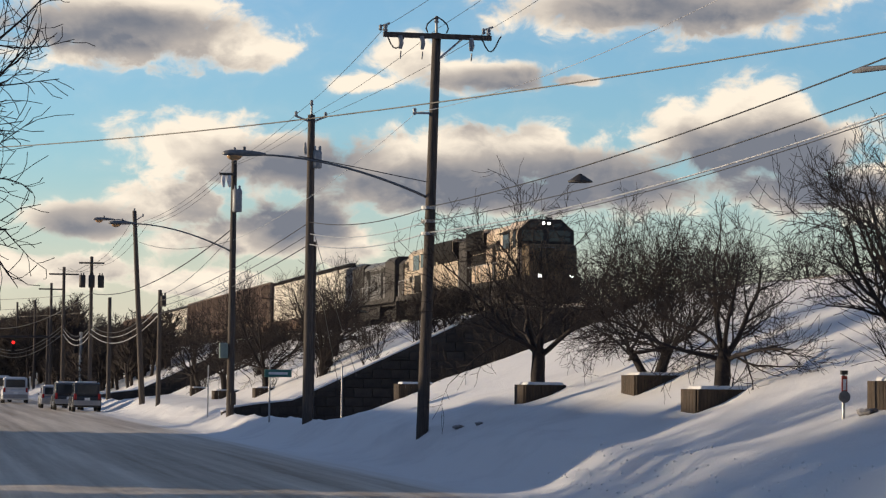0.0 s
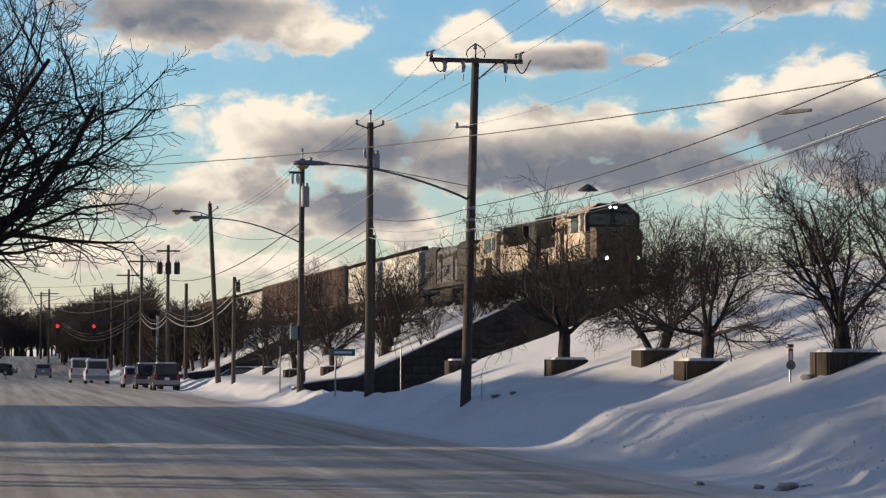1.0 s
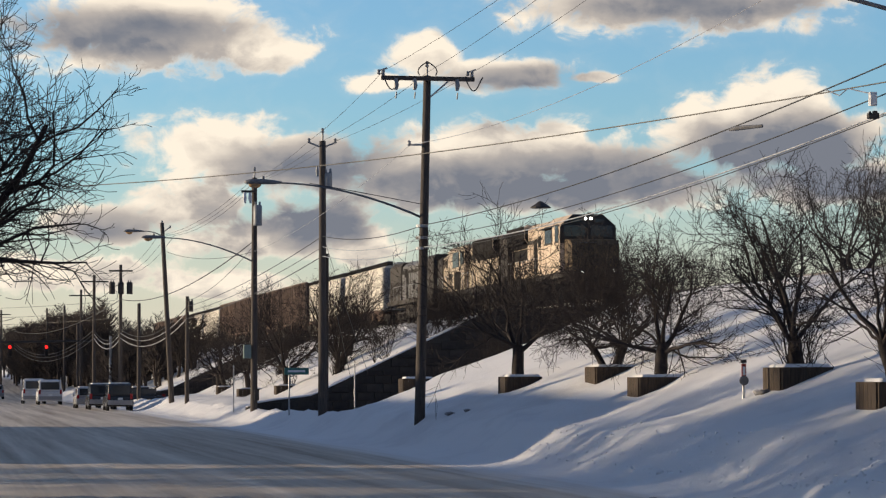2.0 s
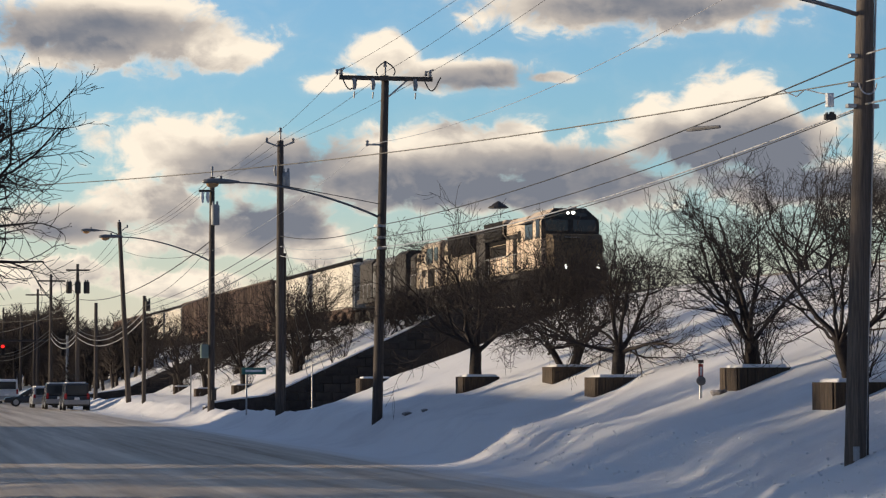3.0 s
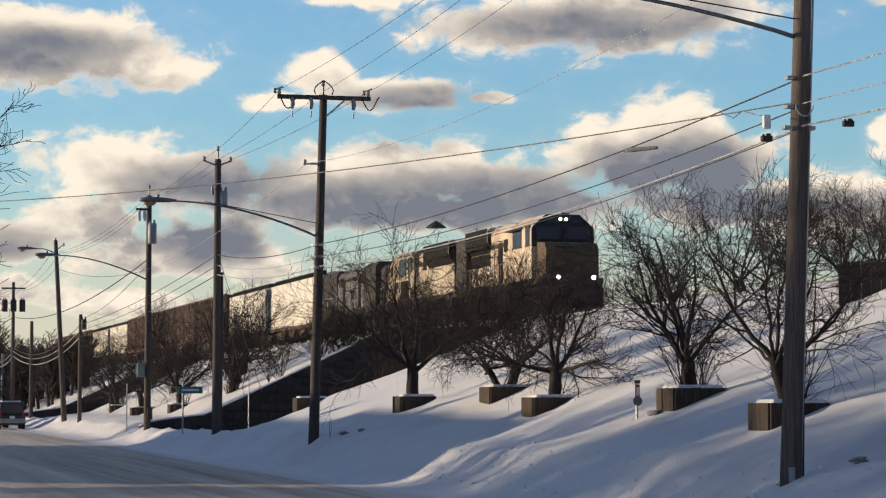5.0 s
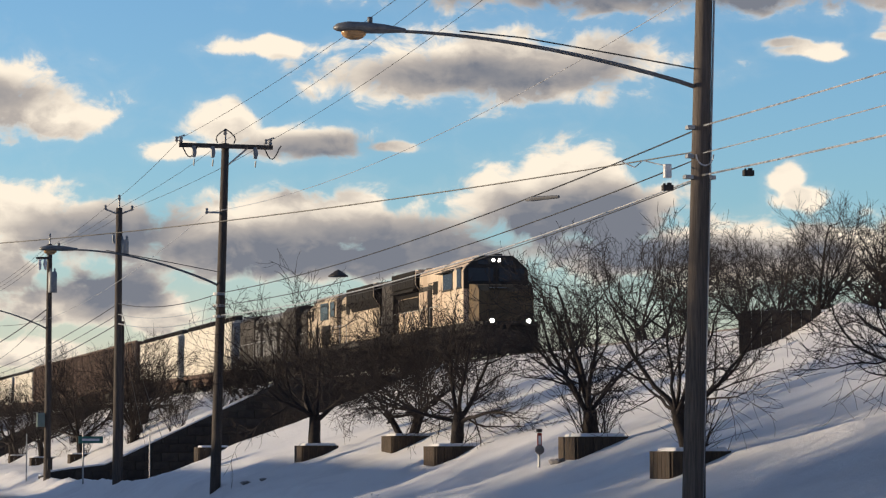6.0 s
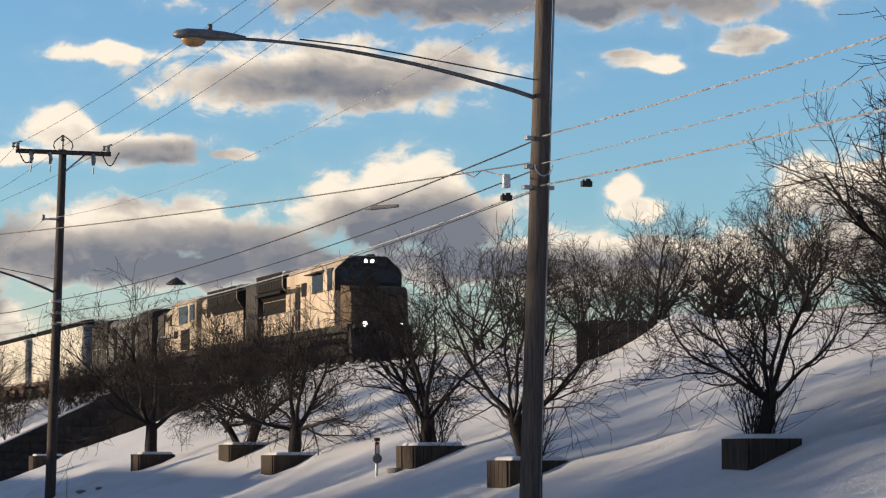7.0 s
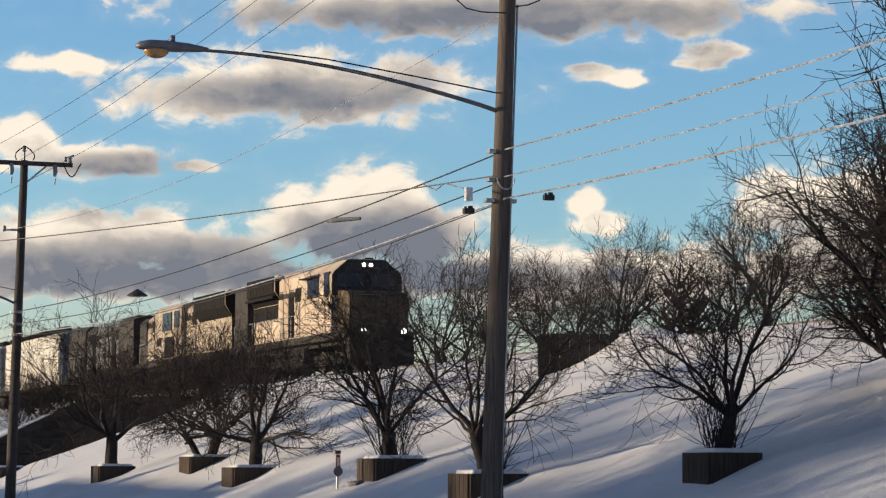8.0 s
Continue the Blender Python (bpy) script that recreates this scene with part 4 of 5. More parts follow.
    for s in (-1, 1):
        made("insulator_arm", lambda bm: (rod(bm, (0, 0, 10.0), (s * 0.48, 0, 10.18), 0.035), insulator(bm, (s * 0.5, 0, 10.16), 1.0)), "steel_grey", ob)
    made("top_insulator", lambda bm: (rod(bm, (0.02, 0, 10.2), (0.02, 0, 10.6), 0.035), insulator(bm, (0.02, 0, 10.55))), "steel_grey", ob)
    made("transformer", lambda bm: transformer(bm, (0.22, -0.05, 8.75), 0.16, 0.6), "steel_grey", ob, "grey pole transformer", smooth=True)
    made("fuse_cutout", lambda bm: tube(bm, [(-0.18, -0.1, 8.9), (-0.2, -0.1, 9.1), (-0.2, -0.1, 9.3)], [0.05, 0.06, 0.03], 8), "steel_grey", ob)
    made("second_shaft", lambda bm: tube(bm, [(0.17, 0.1, -0.5), (0.2, 0.1, 6.0)], [0.07, 0.065], 10), "pole", ob)
    # next pole, with a transformer and box
    ob, h = pole_thing(14.0, 116.23, 0.35, 11.3, 0.17, 0.115, 0.03, "utility pole with a grey transformer and a cable box")
    POLES["box"] = ob
    made("crossarm", lambda bm: box(bm, (-0.25, -0.14, 10.3), (0.7, 0.09, 0.11)), "pole", ob, bevel=0.01)
    made("top_insulator", lambda bm: (rod(bm, (0.03, 0, 10.9), (0.03, 0, 11.3), 0.035), insulator(bm, (0.03, 0, 11.25))), "steel_grey", ob)
    made("transformer", lambda bm: transformer(bm, (0.15, -0.2, 9.2), 0.2, 0.95), "steel_grey", ob, "grey pole transformer", smooth=True)
    made("cable_box", lambda bm: box(bm, (-0.32, -0.1, 2.95), (0.34, 0.3, 0.62)), "pale_green", ob, "pale green cable box", bevel=0.02)
    made("meter_box", lambda bm: box(bm, (0.1, -0.2, 0.95), (0.22, 0.16, 0.5)), "steel_dark", ob, bevel=0.015)
    for x in (-0.35, -0.1):
        made("fuse_cutout", lambda bm: tube(bm, [(x - 0.1, -0.2, 10.25), (x - 0.1, -0.2, 10.0), (x - 0.08, -0.2, 9.75)], [0.06, 0.09, 0.05], 8), "white", ob)
    lamp_arm(ob, (0, 0, 7.05), (-4.15, 0.0, 8.15), 0.0, 1.15)

    ob, h = pole_thing(14.0, 158.6, 0.75, 11.8, 0.18, 0.12, -0.65, "leaning utility pole with a bracket lamp")
    POLES["lean"] = ob
    made("insulator_arm", lambda bm: (rod(bm, (-0.65, 0, 10.4), (-0.2, 0, 10.75), 0.035), insulator(bm, (-0.15, 0, 10.7)), insulator(bm, (-0.65, 0, 11.0))), "steel_grey", ob)
    lamp_arm(ob, (-0.6, 0, 10.2), (-1.9, 0.0, 10.5), 0.05, 1.3)
    ob, h = pole_thing(14.0, 148.9, 0.8, 6.9, 0.13, 0.10, 0.02, "short brown pole beside the cables")
    POLES["short"] = ob
    made("transformer", lambda bm: transformer(bm, (0.2, -0.1, 5.5), 0.16, 0.6), "steel_dark", ob, smooth=True)
    ob, h = pole_thing(14.0, 205.6, 0.6, 11.3, 0.17, 0.12, 0.0, "distant utility pole with three transformers")
    POLES["three"] = ob
    for dx in (-0.7, 0.0, 0.7):
        made("transformer", lambda bm: transformer(bm, (dx, -0.25, 8.8), 0.24, 0.95), "steel_dark", ob, smooth=True)
    made("crossarm", lambda bm: box(bm, (0, -0.14, 10.2), (1.9, 0.1, 0.13)), "pole", ob)
    # farther poles
    for x, y, z1, armed in ((12.6, 218.0, 11.0, 1), (13.4, 254.0, 11.0, 1), (14.0, 186.0, 7.6, 0), (13.9, 300.0, 10.6, 0), (12.6, 318.0, 10.6, 0), (7.4, 335.0, 10.6, 1), (14.0, 350.0, 9.8, 0), (8.0, 420.0, 11.0, 1), (2.0, 480.0, 11.5, 1), (14.0, 272.0, 8.0, 0)):
        ob, h = pole_thing(x, y, 0.3 + road_z(y), z1 + road_z(y), 0.16, 0.12, 0.0, "distant utility pole along the street")
        if armed:
            made("crossarm", lambda bm: box(bm, (0, -0.14, z1 - 0.9), (2.4, 0.1, 0.13)), "pole", ob)


build_poles()


def wire(a, b, sag, r, mat, label, n=20):
    a, b = Vector(a), Vector(b)
    pts = []
    for i in range(n + 1):
        t = i / n
        p = a.lerp(b, t)
        p.z -= 4 * sag * t * (1 - t)
        pts.append(p)
    ob = made("cable", lambda bm: tube(bm, pts, r, 5), mat)
    return tagged(ob, label, "cable", "overhead cables")


def build_wires():
    lp = lambda z, y=36.0: (14.0 + 0.40 * (z - 0.75) / 10.85, y, z)
    # cable bundles that run down the street
    runs = [(6.86, 6.62, 7.4, 6.3, "wire", 0.013, 0.30), (6.40, 6.26, 7.0, 6.0, "wire", 0.011, 0.36), (6.10, 5.96, 6.65, 5.6, "wire_bright", 0.015, 0.36)]
    for z0, z1, z2, z3, mat, r, sag in runs:
        wire(lp(z0), (14.1, 74.9, z1), sag, r, mat, "overhead cable bundle between two poles")
        mat2 = "wire" if z0 > 6.8 else "wire_bright"
        wire((14.1, 74.9, z1), (14.0, 94.7, z2), 0.25, r * 1.1, mat2, "overhead telephone cable between two poles")
        wire((14.0, 94.7, z2), (14.0, 148.8, z3), 0.3, r * 1.2, "wire", "overhead telephone cable between two poles")
        wire((14.0, 148.8, z3), (14.0, 205.5, z3 - 0.2), 1.1, r * 1.7, mat2, "sagging overhead telephone cable")
        wire((14.0, 205.5, z3 - 0.2), (12.6, 218.0, z3), 0.9, r * 1.9, mat2, "sagging overhead telephone cable")
        wire((12.6, 218.0, z3), (9.0, 330.0, z3 + 0.5), 1.8, r * 2, "wire", "sagging overhead telephone cable")
    wire(lp(6.07), (14.2, 74.9, 5.90), 0.37, 0.009, "wire", "black overhead cable between two poles")
    # nearer than the lamp pole
    wire(lp(6.88), (14.3, 0.0, 7.2), 0.24, 0.013, "wire_bright", "bright twisted overhead cable")
    wire(lp(6.46), (14.3, 0.0, 6.75), 0.25, 0.009, "wire_bright", "thin twisted overhead cable")
    wire(lp(6.12), (14.3, 0.0, 6.3), 0.30, 0.015, "wire_bright", "bright lashed overhead cable")
    # high conductors
    for dx, x2 in ((-1.1, 13.75), (0.27, 13.95), (1.62, 14.95)):
        wire((14 + dx, 74.8, 11.24), (x2, 36.0, 12.1), 0.35, 0.006, "wire", "thin bare power conductor")
        wire((x2, 36.0, 12.1), (x2, 0.0, 12.0), 0.35, 0.006, "wire", "thin bare power conductor")
    wire((13.75, 74.9, 9.05), lp(9.05), 0.62, 0.007, "wire_bright", "thin bright neutral conductor")
    for dx, x2 in ((-1.1, -0.5), (0.27, 0.02), (1.62, 0.5)):
        wire((14 + dx, 74.8, 11.24), (14 + x2, 94.7, 11.0), 0.12, 0.007, "wire", "thin bare power conductor")
        wire((14 + x2, 94.7, 11.0), (14 + x2 * 0.4, 116.1, 11.1), 0.15, 0.007, "wire", "thin bare power conductor")
        wire((14 + x2 * 0.4, 116.1, 11.1), (13.6 + x2, 158.5, 11.0), 0.5, 0.009, "wire", "thin bare power conductor")
        wire((13.6 + x2, 158.5, 11.0), (14 + x2, 205.5, 10.6), 0.6, 0.012, "wire", "thin bare power conductor")
        wire((14 + x2, 205.5, 10.6), (12.6 + x2, 218, 10.9), 0.4, 0.014, "wire", "thin bare power conductor")
    wire((13.75, 74.9, 9.05), (14.0, 116.0, 7.9), 0.35, 0.007, "wire_bright", "thin bright neutral conductor")
    wire((14.0, 116.0, 7.9), (13.6, 158.5, 10.0), 0.4, 0.012, "wire", "thin black service cable")
    # service cable that crosses the street
    wire(lp(6.5), (2.2, 62.0, 6.65), 0.28, 0.011, "wire", "long black service cable across the street")
    wire((2.2, 62.0, 6.65), (-8.0, 90.0, 7.2), 0.3, 0.011, "wire", "long black service cable across the street")
    wire((14.0, 116.0, 8.4), (14.0, 205.5, 8.5), 1.0, 0.028, "wire", "black overhead cable bundle far along the street")
    wire((14.0, 205.5, 8.5), (9.0, 330.0, 8.3), 1.2, 0.035, "wire", "black overhead cable bundle far along the street")
    wire((14.1, 94.7, 7.2), (18.6, 112.0, 2.3), 0.1, 0.010, "wire", "guy wire down to the bank")
    wire((14.1, 94.7, 6.6), (17.2, 108.0, 2.0), 0.1, 0.010, "wire", "guy wire down to the bank")
    wire((14.0, 148.9, 6.6), (14.0, 116.0, 8.2), 0.4, 0.012, "wire", "black service cable between two poles")
    for z in (7.0, 7.6, 8.4):
        wire((13.5, 205.0, z), (-8.0, 240.0, z + 0.6), 0.5, 0.016, "wire", "service cable across the street")
    # things that hang on the cables
    ob = thing("cable_splice", pose(14.1, 59.5, 6.18), "small dark cone-shaped splice case on an overhead cable", "splice case")
    made("cone", lambda bm: tube(bm, [(0, 0, -0.07), (0, 0, -0.05), (0, 0, 0.07), (0, 0, 0.1)], [0.25, 0.25, 0.07, 0.02], 14), "steel_dark", ob)
    ob = thing("cable_splice", pose(14.1, 43.4, 6.50), "slim grey splice sleeve on an overhead cable", "splice case")
    made("sleeve", lambda bm: tube(bm, [(0.24, -0.1, 0.0), (-0.1, 0.4, 0.0), (-0.12, 0.7, 0.0)], [0.03, 0.045, 0.02], 8), "lamp_grey", ob)


build_wires()


# ---- the train: each vehicle's front end is at y = 0, its rear towards +y ----
def wheelset(bm, y):
    for sx in (-0.78, 0.78):
        tube(bm, [(sx - 0.07, y, 0.5), (sx + 0.07, y, 0.5)], 0.5, 18)
    rod(bm, (-0.8, y, 0.5), (0.8, y, 0.5), 0.09, 8)


def truck(ob, y, axles, gap):
    def frame_(bm):
        half = gap * (axles - 1) / 2 + 0.45
        for sx in (-1.02, 1.02):
            side_prism(bm, [(y - half, 0.5), (y - half + 0.2, 0.35), (y + half - 0.2, 0.35), (y + half, 0.5), (y + half, 0.75), (y + half * 0.5, 0.88), (y - half * 0.5, 0.88), (y - half, 0.75)], sx - 0.07, sx + 0.07)
            for i in range(axles):
                box(bm, (sx * 1.05, y + (i - (axles - 1) / 2) * gap, 0.52), (0.16, 0.34, 0.34))
        box(bm, (0, y, 0.62), (2.0, 0.4, 0.3))
    t = made("truck", frame_, "under", ob)
    for i in range(axles):
        made("wheelset", lambda bm: wheelset(bm, y + (i - (axles - 1) / 2) * gap), "steel_dark", t, smooth=False)


def coupler(ob, y, s):
    made("coupler", lambda bm: (box(bm, (0, y + s * 0.35, 0.85), (0.16, 0.7, 0.18)), box(bm, (0.03, y + s * 0.72, 0.85), (0.3, 0.22, 0.3))), "under", ob, bevel=0.02)


def railing(ob, side, y0, y1, z, step):
    pts = max(2, round((y1 - y0) / step))
    for i in range(pts + 1):
        y = y0 + (y1 - y0) * i / pts
        made("handrail_post", lambda bm: rod(bm, (side, y, z), (side, y, z + 1.0), 0.022, 5), "steel_grey", ob)
    made("handrail", lambda bm: rod(bm, (side, y0, z + 1.0), (side, y1, z + 1.0), 0.022, 5), "steel_grey", ob)


def locomotive(label, paint, length, hood, wide_cab=True, cab_paint=None):
    """hood: spans along the hood of (y0, y1, half width, height, kind)."""
    ob = thing("locomotive", Matrix(), label, "locomotive", "vehicles of the freight train")
    made("platform", lambda bm: (box(bm, (0, length / 2, 1.50), (3.0, length - 0.5, 0.30)), box(bm, (0, length / 2, 1.28), (2.2, length - 3.0, 0.25))), "under", ob)
    made("fuel_tank", lambda bm: side_prism(bm, [(length * 0.36, 1.2), (length * 0.37, 0.45), (length * 0.38, 0.35), (length * 0.62, 0.35), (length * 0.63, 0.45), (length * 0.64, 1.2)], -1.3, 1.3), "under", ob, bevel=0.04)
    for y in (length * 0.2, length * 0.8):
        truck(ob, y, 3, 1.75)
    for y, s in ((0.15, -1), (length - 0.15, 1)):
        coupler(ob, y, s)
    made("pilot", lambda bm: side_prism(bm, [(0.1, 1.5), (-0.12, 0.45), (0.0, 0.18), (0.25, 0.18), (0.45, 1.5)], -1.4, 1.4), "under", ob, "dark snow plough pilot", bevel=0.02)
    made("anticlimber", lambda bm: box(bm, (0, 0.0, 1.55), (2.6, 0.45, 0.16)), "under", ob, bevel=0.02)
    for sx in (-1.25, 1.25):
        made("step_well", lambda bm: [box(bm, (sx, 0.7, 0.45 + 0.3 * k), (0.5, 0.55, 0.06)) for k in range(4)], "under", ob)
    if wide_cab:
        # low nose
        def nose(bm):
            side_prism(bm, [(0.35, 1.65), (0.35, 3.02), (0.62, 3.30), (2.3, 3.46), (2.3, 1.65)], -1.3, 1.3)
        made("nose", nose, "nose_shade_paint", ob, "yellow nose, darkened in its paint for shade", bevel=0.04)
        made("nose_door", lambda bm: box(bm, (-0.62, 0.335, 2.30), (0.55, 0.04, 1.25)), "nose_shade_paint", ob, bevel=0.015)
        made("nose_emblem", lambda bm: box(bm, (-0.35, 0.475, 3.16), (0.85, 0.30, 0.02), Matrix()), "steel_grey", ob)

        def cab(bm):
            out = [(-1.55, 1.65), (-1.55, 4.06), (-1.46, 4.22), (-0.84, 4.76), (0.84, 4.76), (1.46, 4.22), (1.55, 4.06), (1.55, 1.65)]
            prism(bm, out, 2.0, 6.3)
        c = made("cab", cab, cab_paint or paint, ob, bevel=0.03)
        # near-black sheet over the unlit cab front, shade put into its colour
        made("cab_front", lambda bm: prism(bm, [(-1.54, 3.2), (-1.54, 4.04), (-1.45, 4.20), (-0.83, 4.73), (0.83, 4.73), (1.45, 4.20), (1.54, 4.04), (1.54, 3.2)], 1.94, 1.995), "under", c, "cab front round the windscreen, coloured black for its shade")
        for sx in (-0.74, 0.74):
            made("windscreen", lambda bm: box(bm, (sx, 1.93, 3.85), (1.2, 0.05, 0.62)), "glass", c, bevel=0.02)
        for y0, y1 in ((2.3, 3.0), (3.75, 5.35)):
            for sx in (-1.56, 1.56):
                made("side_window", lambda bm: box(bm, (sx, (y0 + y1) / 2, 3.72), (0.05, y1 - y0, 0.85)), "glass", c, bevel=0.015)
                made("window_frame", lambda bm: (box(bm, (sx, (y0 + y1) / 2, 4.18), (0.07, y1 - y0 + 0.16, 0.07)), box(bm, (sx, (y0 + y1) / 2, 3.26), (0.07, y1 - y0 + 0.16, 0.07))), "under", c)
        for sx in (-0.62, 0.62):
            made("number_board", lambda bm: box(bm, (sx, 1.93, 4.42), (0.5, 0.05, 0.2)), "glass", c)
        made("sun_visor", lambda bm: box(bm, (-1.68, 4.9, 4.1), (0.3, 1.9, 0.04), Matrix.Rotation(0.0, 4, "X")), "under", c)
        made("horn", lambda bm: [tube(bm, [(0.25 + 0.12 * k, 3.2, 4.84), (0.25 + 0.12 * k, 2.75, 4.84)], [0.03, 0.07], 8) for k in range(3)], "steel_dark", c)
        made("cab_door", lambda bm: box(bm, (-1.56, 5.95, 2.6), (0.04, 0.55, 1.85)), paint, c, bevel=0.01)
        for sx in (-0.15, 0.15):
            made("headlight", lambda bm: tube(bm, [(sx, 1.93, 4.52), (sx, 1.86, 4.52)], 0.075, 14), "beam", c, "glowing headlight")
        made("headlight_housing", lambda bm: box(bm, (0.01, 1.93, 4.52), (0.5, 0.06, 0.28)), "under", c, bevel=0.03)
        for sx in (-0.86, 0.86):
            made("ditch_light", lambda bm: tube(bm, [(sx, -0.1, 1.64), (sx, -0.30, 1.64)], 0.10, 14), "beam", ob, "glowing ditch light")
            made("ditch_light_housing", lambda bm: tube(bm, [(sx, 0.0, 1.64), (sx, -0.24, 1.64)], 0.135, 14), "under", ob)
    for y0, y1, hw, top, kind in hood:
        mat = {"wing": paint, "grid": "grille", "plain": paint, "end": paint, "dark": "under", "cab": paint}[kind]
        if kind in ("wing", "grid"):
            over = 1.56
            out = [(-hw, 1.65), (-hw, top - 1.25), (-over, top - 0.75), (-over, top - 0.18), (-over + 0.2, top), (over - 0.2, top), (over, top - 0.18), (over, top - 0.75), (hw, top - 1.25), (hw, 1.65)]
            seg = made("radiator_section" if kind == "wing" else "dynamic_brake_section", lambda bm: prism(bm, out, y0, y1), paint, ob, bevel=0.02)
            for sx in (-1, 1):
                n = round((y1 - y0 - 0.5) / 0.5)
                for i in range(n):
                    made("grille", lambda bm: box(bm, (sx * (over + 0.005), y0 + 0.25 + (i + 0.5) * (y1 - y0 - 0.5) / n, top - 0.46), (0.04, (y1 - y0 - 0.5) / n - 0.04, 0.60)), "grille", seg)
                made("grille_frame", lambda bm: box(bm, (sx * (over + 0.004), (y0 + y1) / 2, top - 0.45), (0.02, y1 - y0 - 0.1, 0.78)), "grille", seg)
            # near-black strip along the slanted underside of the overhang
            made("soot_skirt", lambda bm: prism(bm, [(-hw - 0.02, top - 1.28), (-over - 0.01, top - 0.78), (-over + 0.12, top - 0.78), (-hw + 0.12, top - 1.3)], y0 + 0.05, y1 - 0.05), "grille", seg)
            # near-black sheet puts the shade of the front-facing end into its colour
            made("end_panel", lambda bm: prism(bm, [(-hw, 1.7), (-hw, top - 1.25), (-over + 0.03, top - 0.75), (-over + 0.03, top - 0.2), (over - 0.03, top - 0.2), (over - 0.03, top - 0.75), (hw, top - 1.25), (hw, 1.7)], y0 - 0.03, y0 + 0.01), "grille", seg)
            if kind == "grid":
                made("grille_panel", lambda bm: (box(bm, (-hw - 0.012, (y0 + y1) / 2, top - 1.62), (0.03, y1 - y0 - 0.3, 0.62)), box(bm, (-over + 0.12, (y0 + y1) / 2, top - 1.0), (0.42, y1 - y0 - 0.1, 0.12))), "grille", seg)
            for k in range(2 if kind == "wing" else 1):
                yc = y0 + (y1 - y0) * (0.3 + 0.4 * k)
                made("roof_fan", lambda bm: tube(bm, [(0, yc, top), (0, yc, top + 0.14)], 0.62, 20), "under", seg)
        else:
            out = [(-hw, 1.65), (-hw, top - 0.28), (-hw + 0.28, top), (hw - 0.28, top), (hw, top - 0.28), (hw, 1.65)]
            seg = made("hood_section" if kind != "cab" else "cab", lambda bm: prism(bm, out, y0, y1), mat, ob, bevel=0.02)
            n = max(1, round((y1 - y0) / 0.8))
            if kind == "cab":
                for yw, wide, zw, tall in ((y0 + 0.9, 1.0, 3.65, 0.85), (y0 + 2.9, 1.9, 3.6, 0.95), (y0 + 2.4, 1.9, 2.25, 1.1), (y0 + 4.6, 0.9, 2.6, 0.4)):
                    made("window" if zw > 3 else "vent_panel", lambda bm: box(bm, (-hw - 0.02, yw, zw), (0.05, wide, tall)), "glass" if zw > 3 else "grille", seg, bevel=0.015)
                made("roof_hatch", lambda bm: box(bm, (0, (y0 + y1) / 2, top + 0.05), (1.2, 1.6, 0.14)), "under", seg, bevel=0.03)
            elif kind != "dark":
                made("door_recess", lambda bm: box(bm, (-hw - 0.004, (y0 + y1) / 2, 2.72), (0.02, y1 - y0 - 0.1, 2.0)), "under", seg)
                w = (y1 - y0) / n
                for i in range(n):
                    made("hood_door", lambda bm: box(bm, (-hw - 0.02, y0 + (i + 0.5) * w, 2.62), (0.04, w - 0.14, 1.75)), "grille" if (i * 7 + n) % 6 == 1 else paint, seg, bevel=0.008)
                    if i % 2 == 0:
                        made("louvre", lambda bm: [box(bm, (-hw - 0.03, y0 + (i + 0.5) * w, 3.52 + 0.075 * k), (0.03, w - 0.18, 0.03)) for k in range(5)], "grille", seg)
                for i in range(0, n // 2, 2):
                    made("vent_panel", lambda bm: box(bm, (-hw - 0.035, y0 + (2 * i + 1.2) * w, 3.55 - 0.9 * (i % 4 == 2)), (0.04, 0.85, 0.62)), "grille", seg, "black vent panel", bevel=0.01)
                made("exhaust_stack", lambda bm: box(bm, (0, (y0 + y1) / 2, top + 0.1), (0.5, 0.9, 0.24)), "under", seg, bevel=0.03)
    railing(ob, -1.46, 6.6, length - 1.0, 1.65, 1.6)
    railing(ob, 1.46, 6.6, length - 1.0, 1.65, 1.6)
    return ob


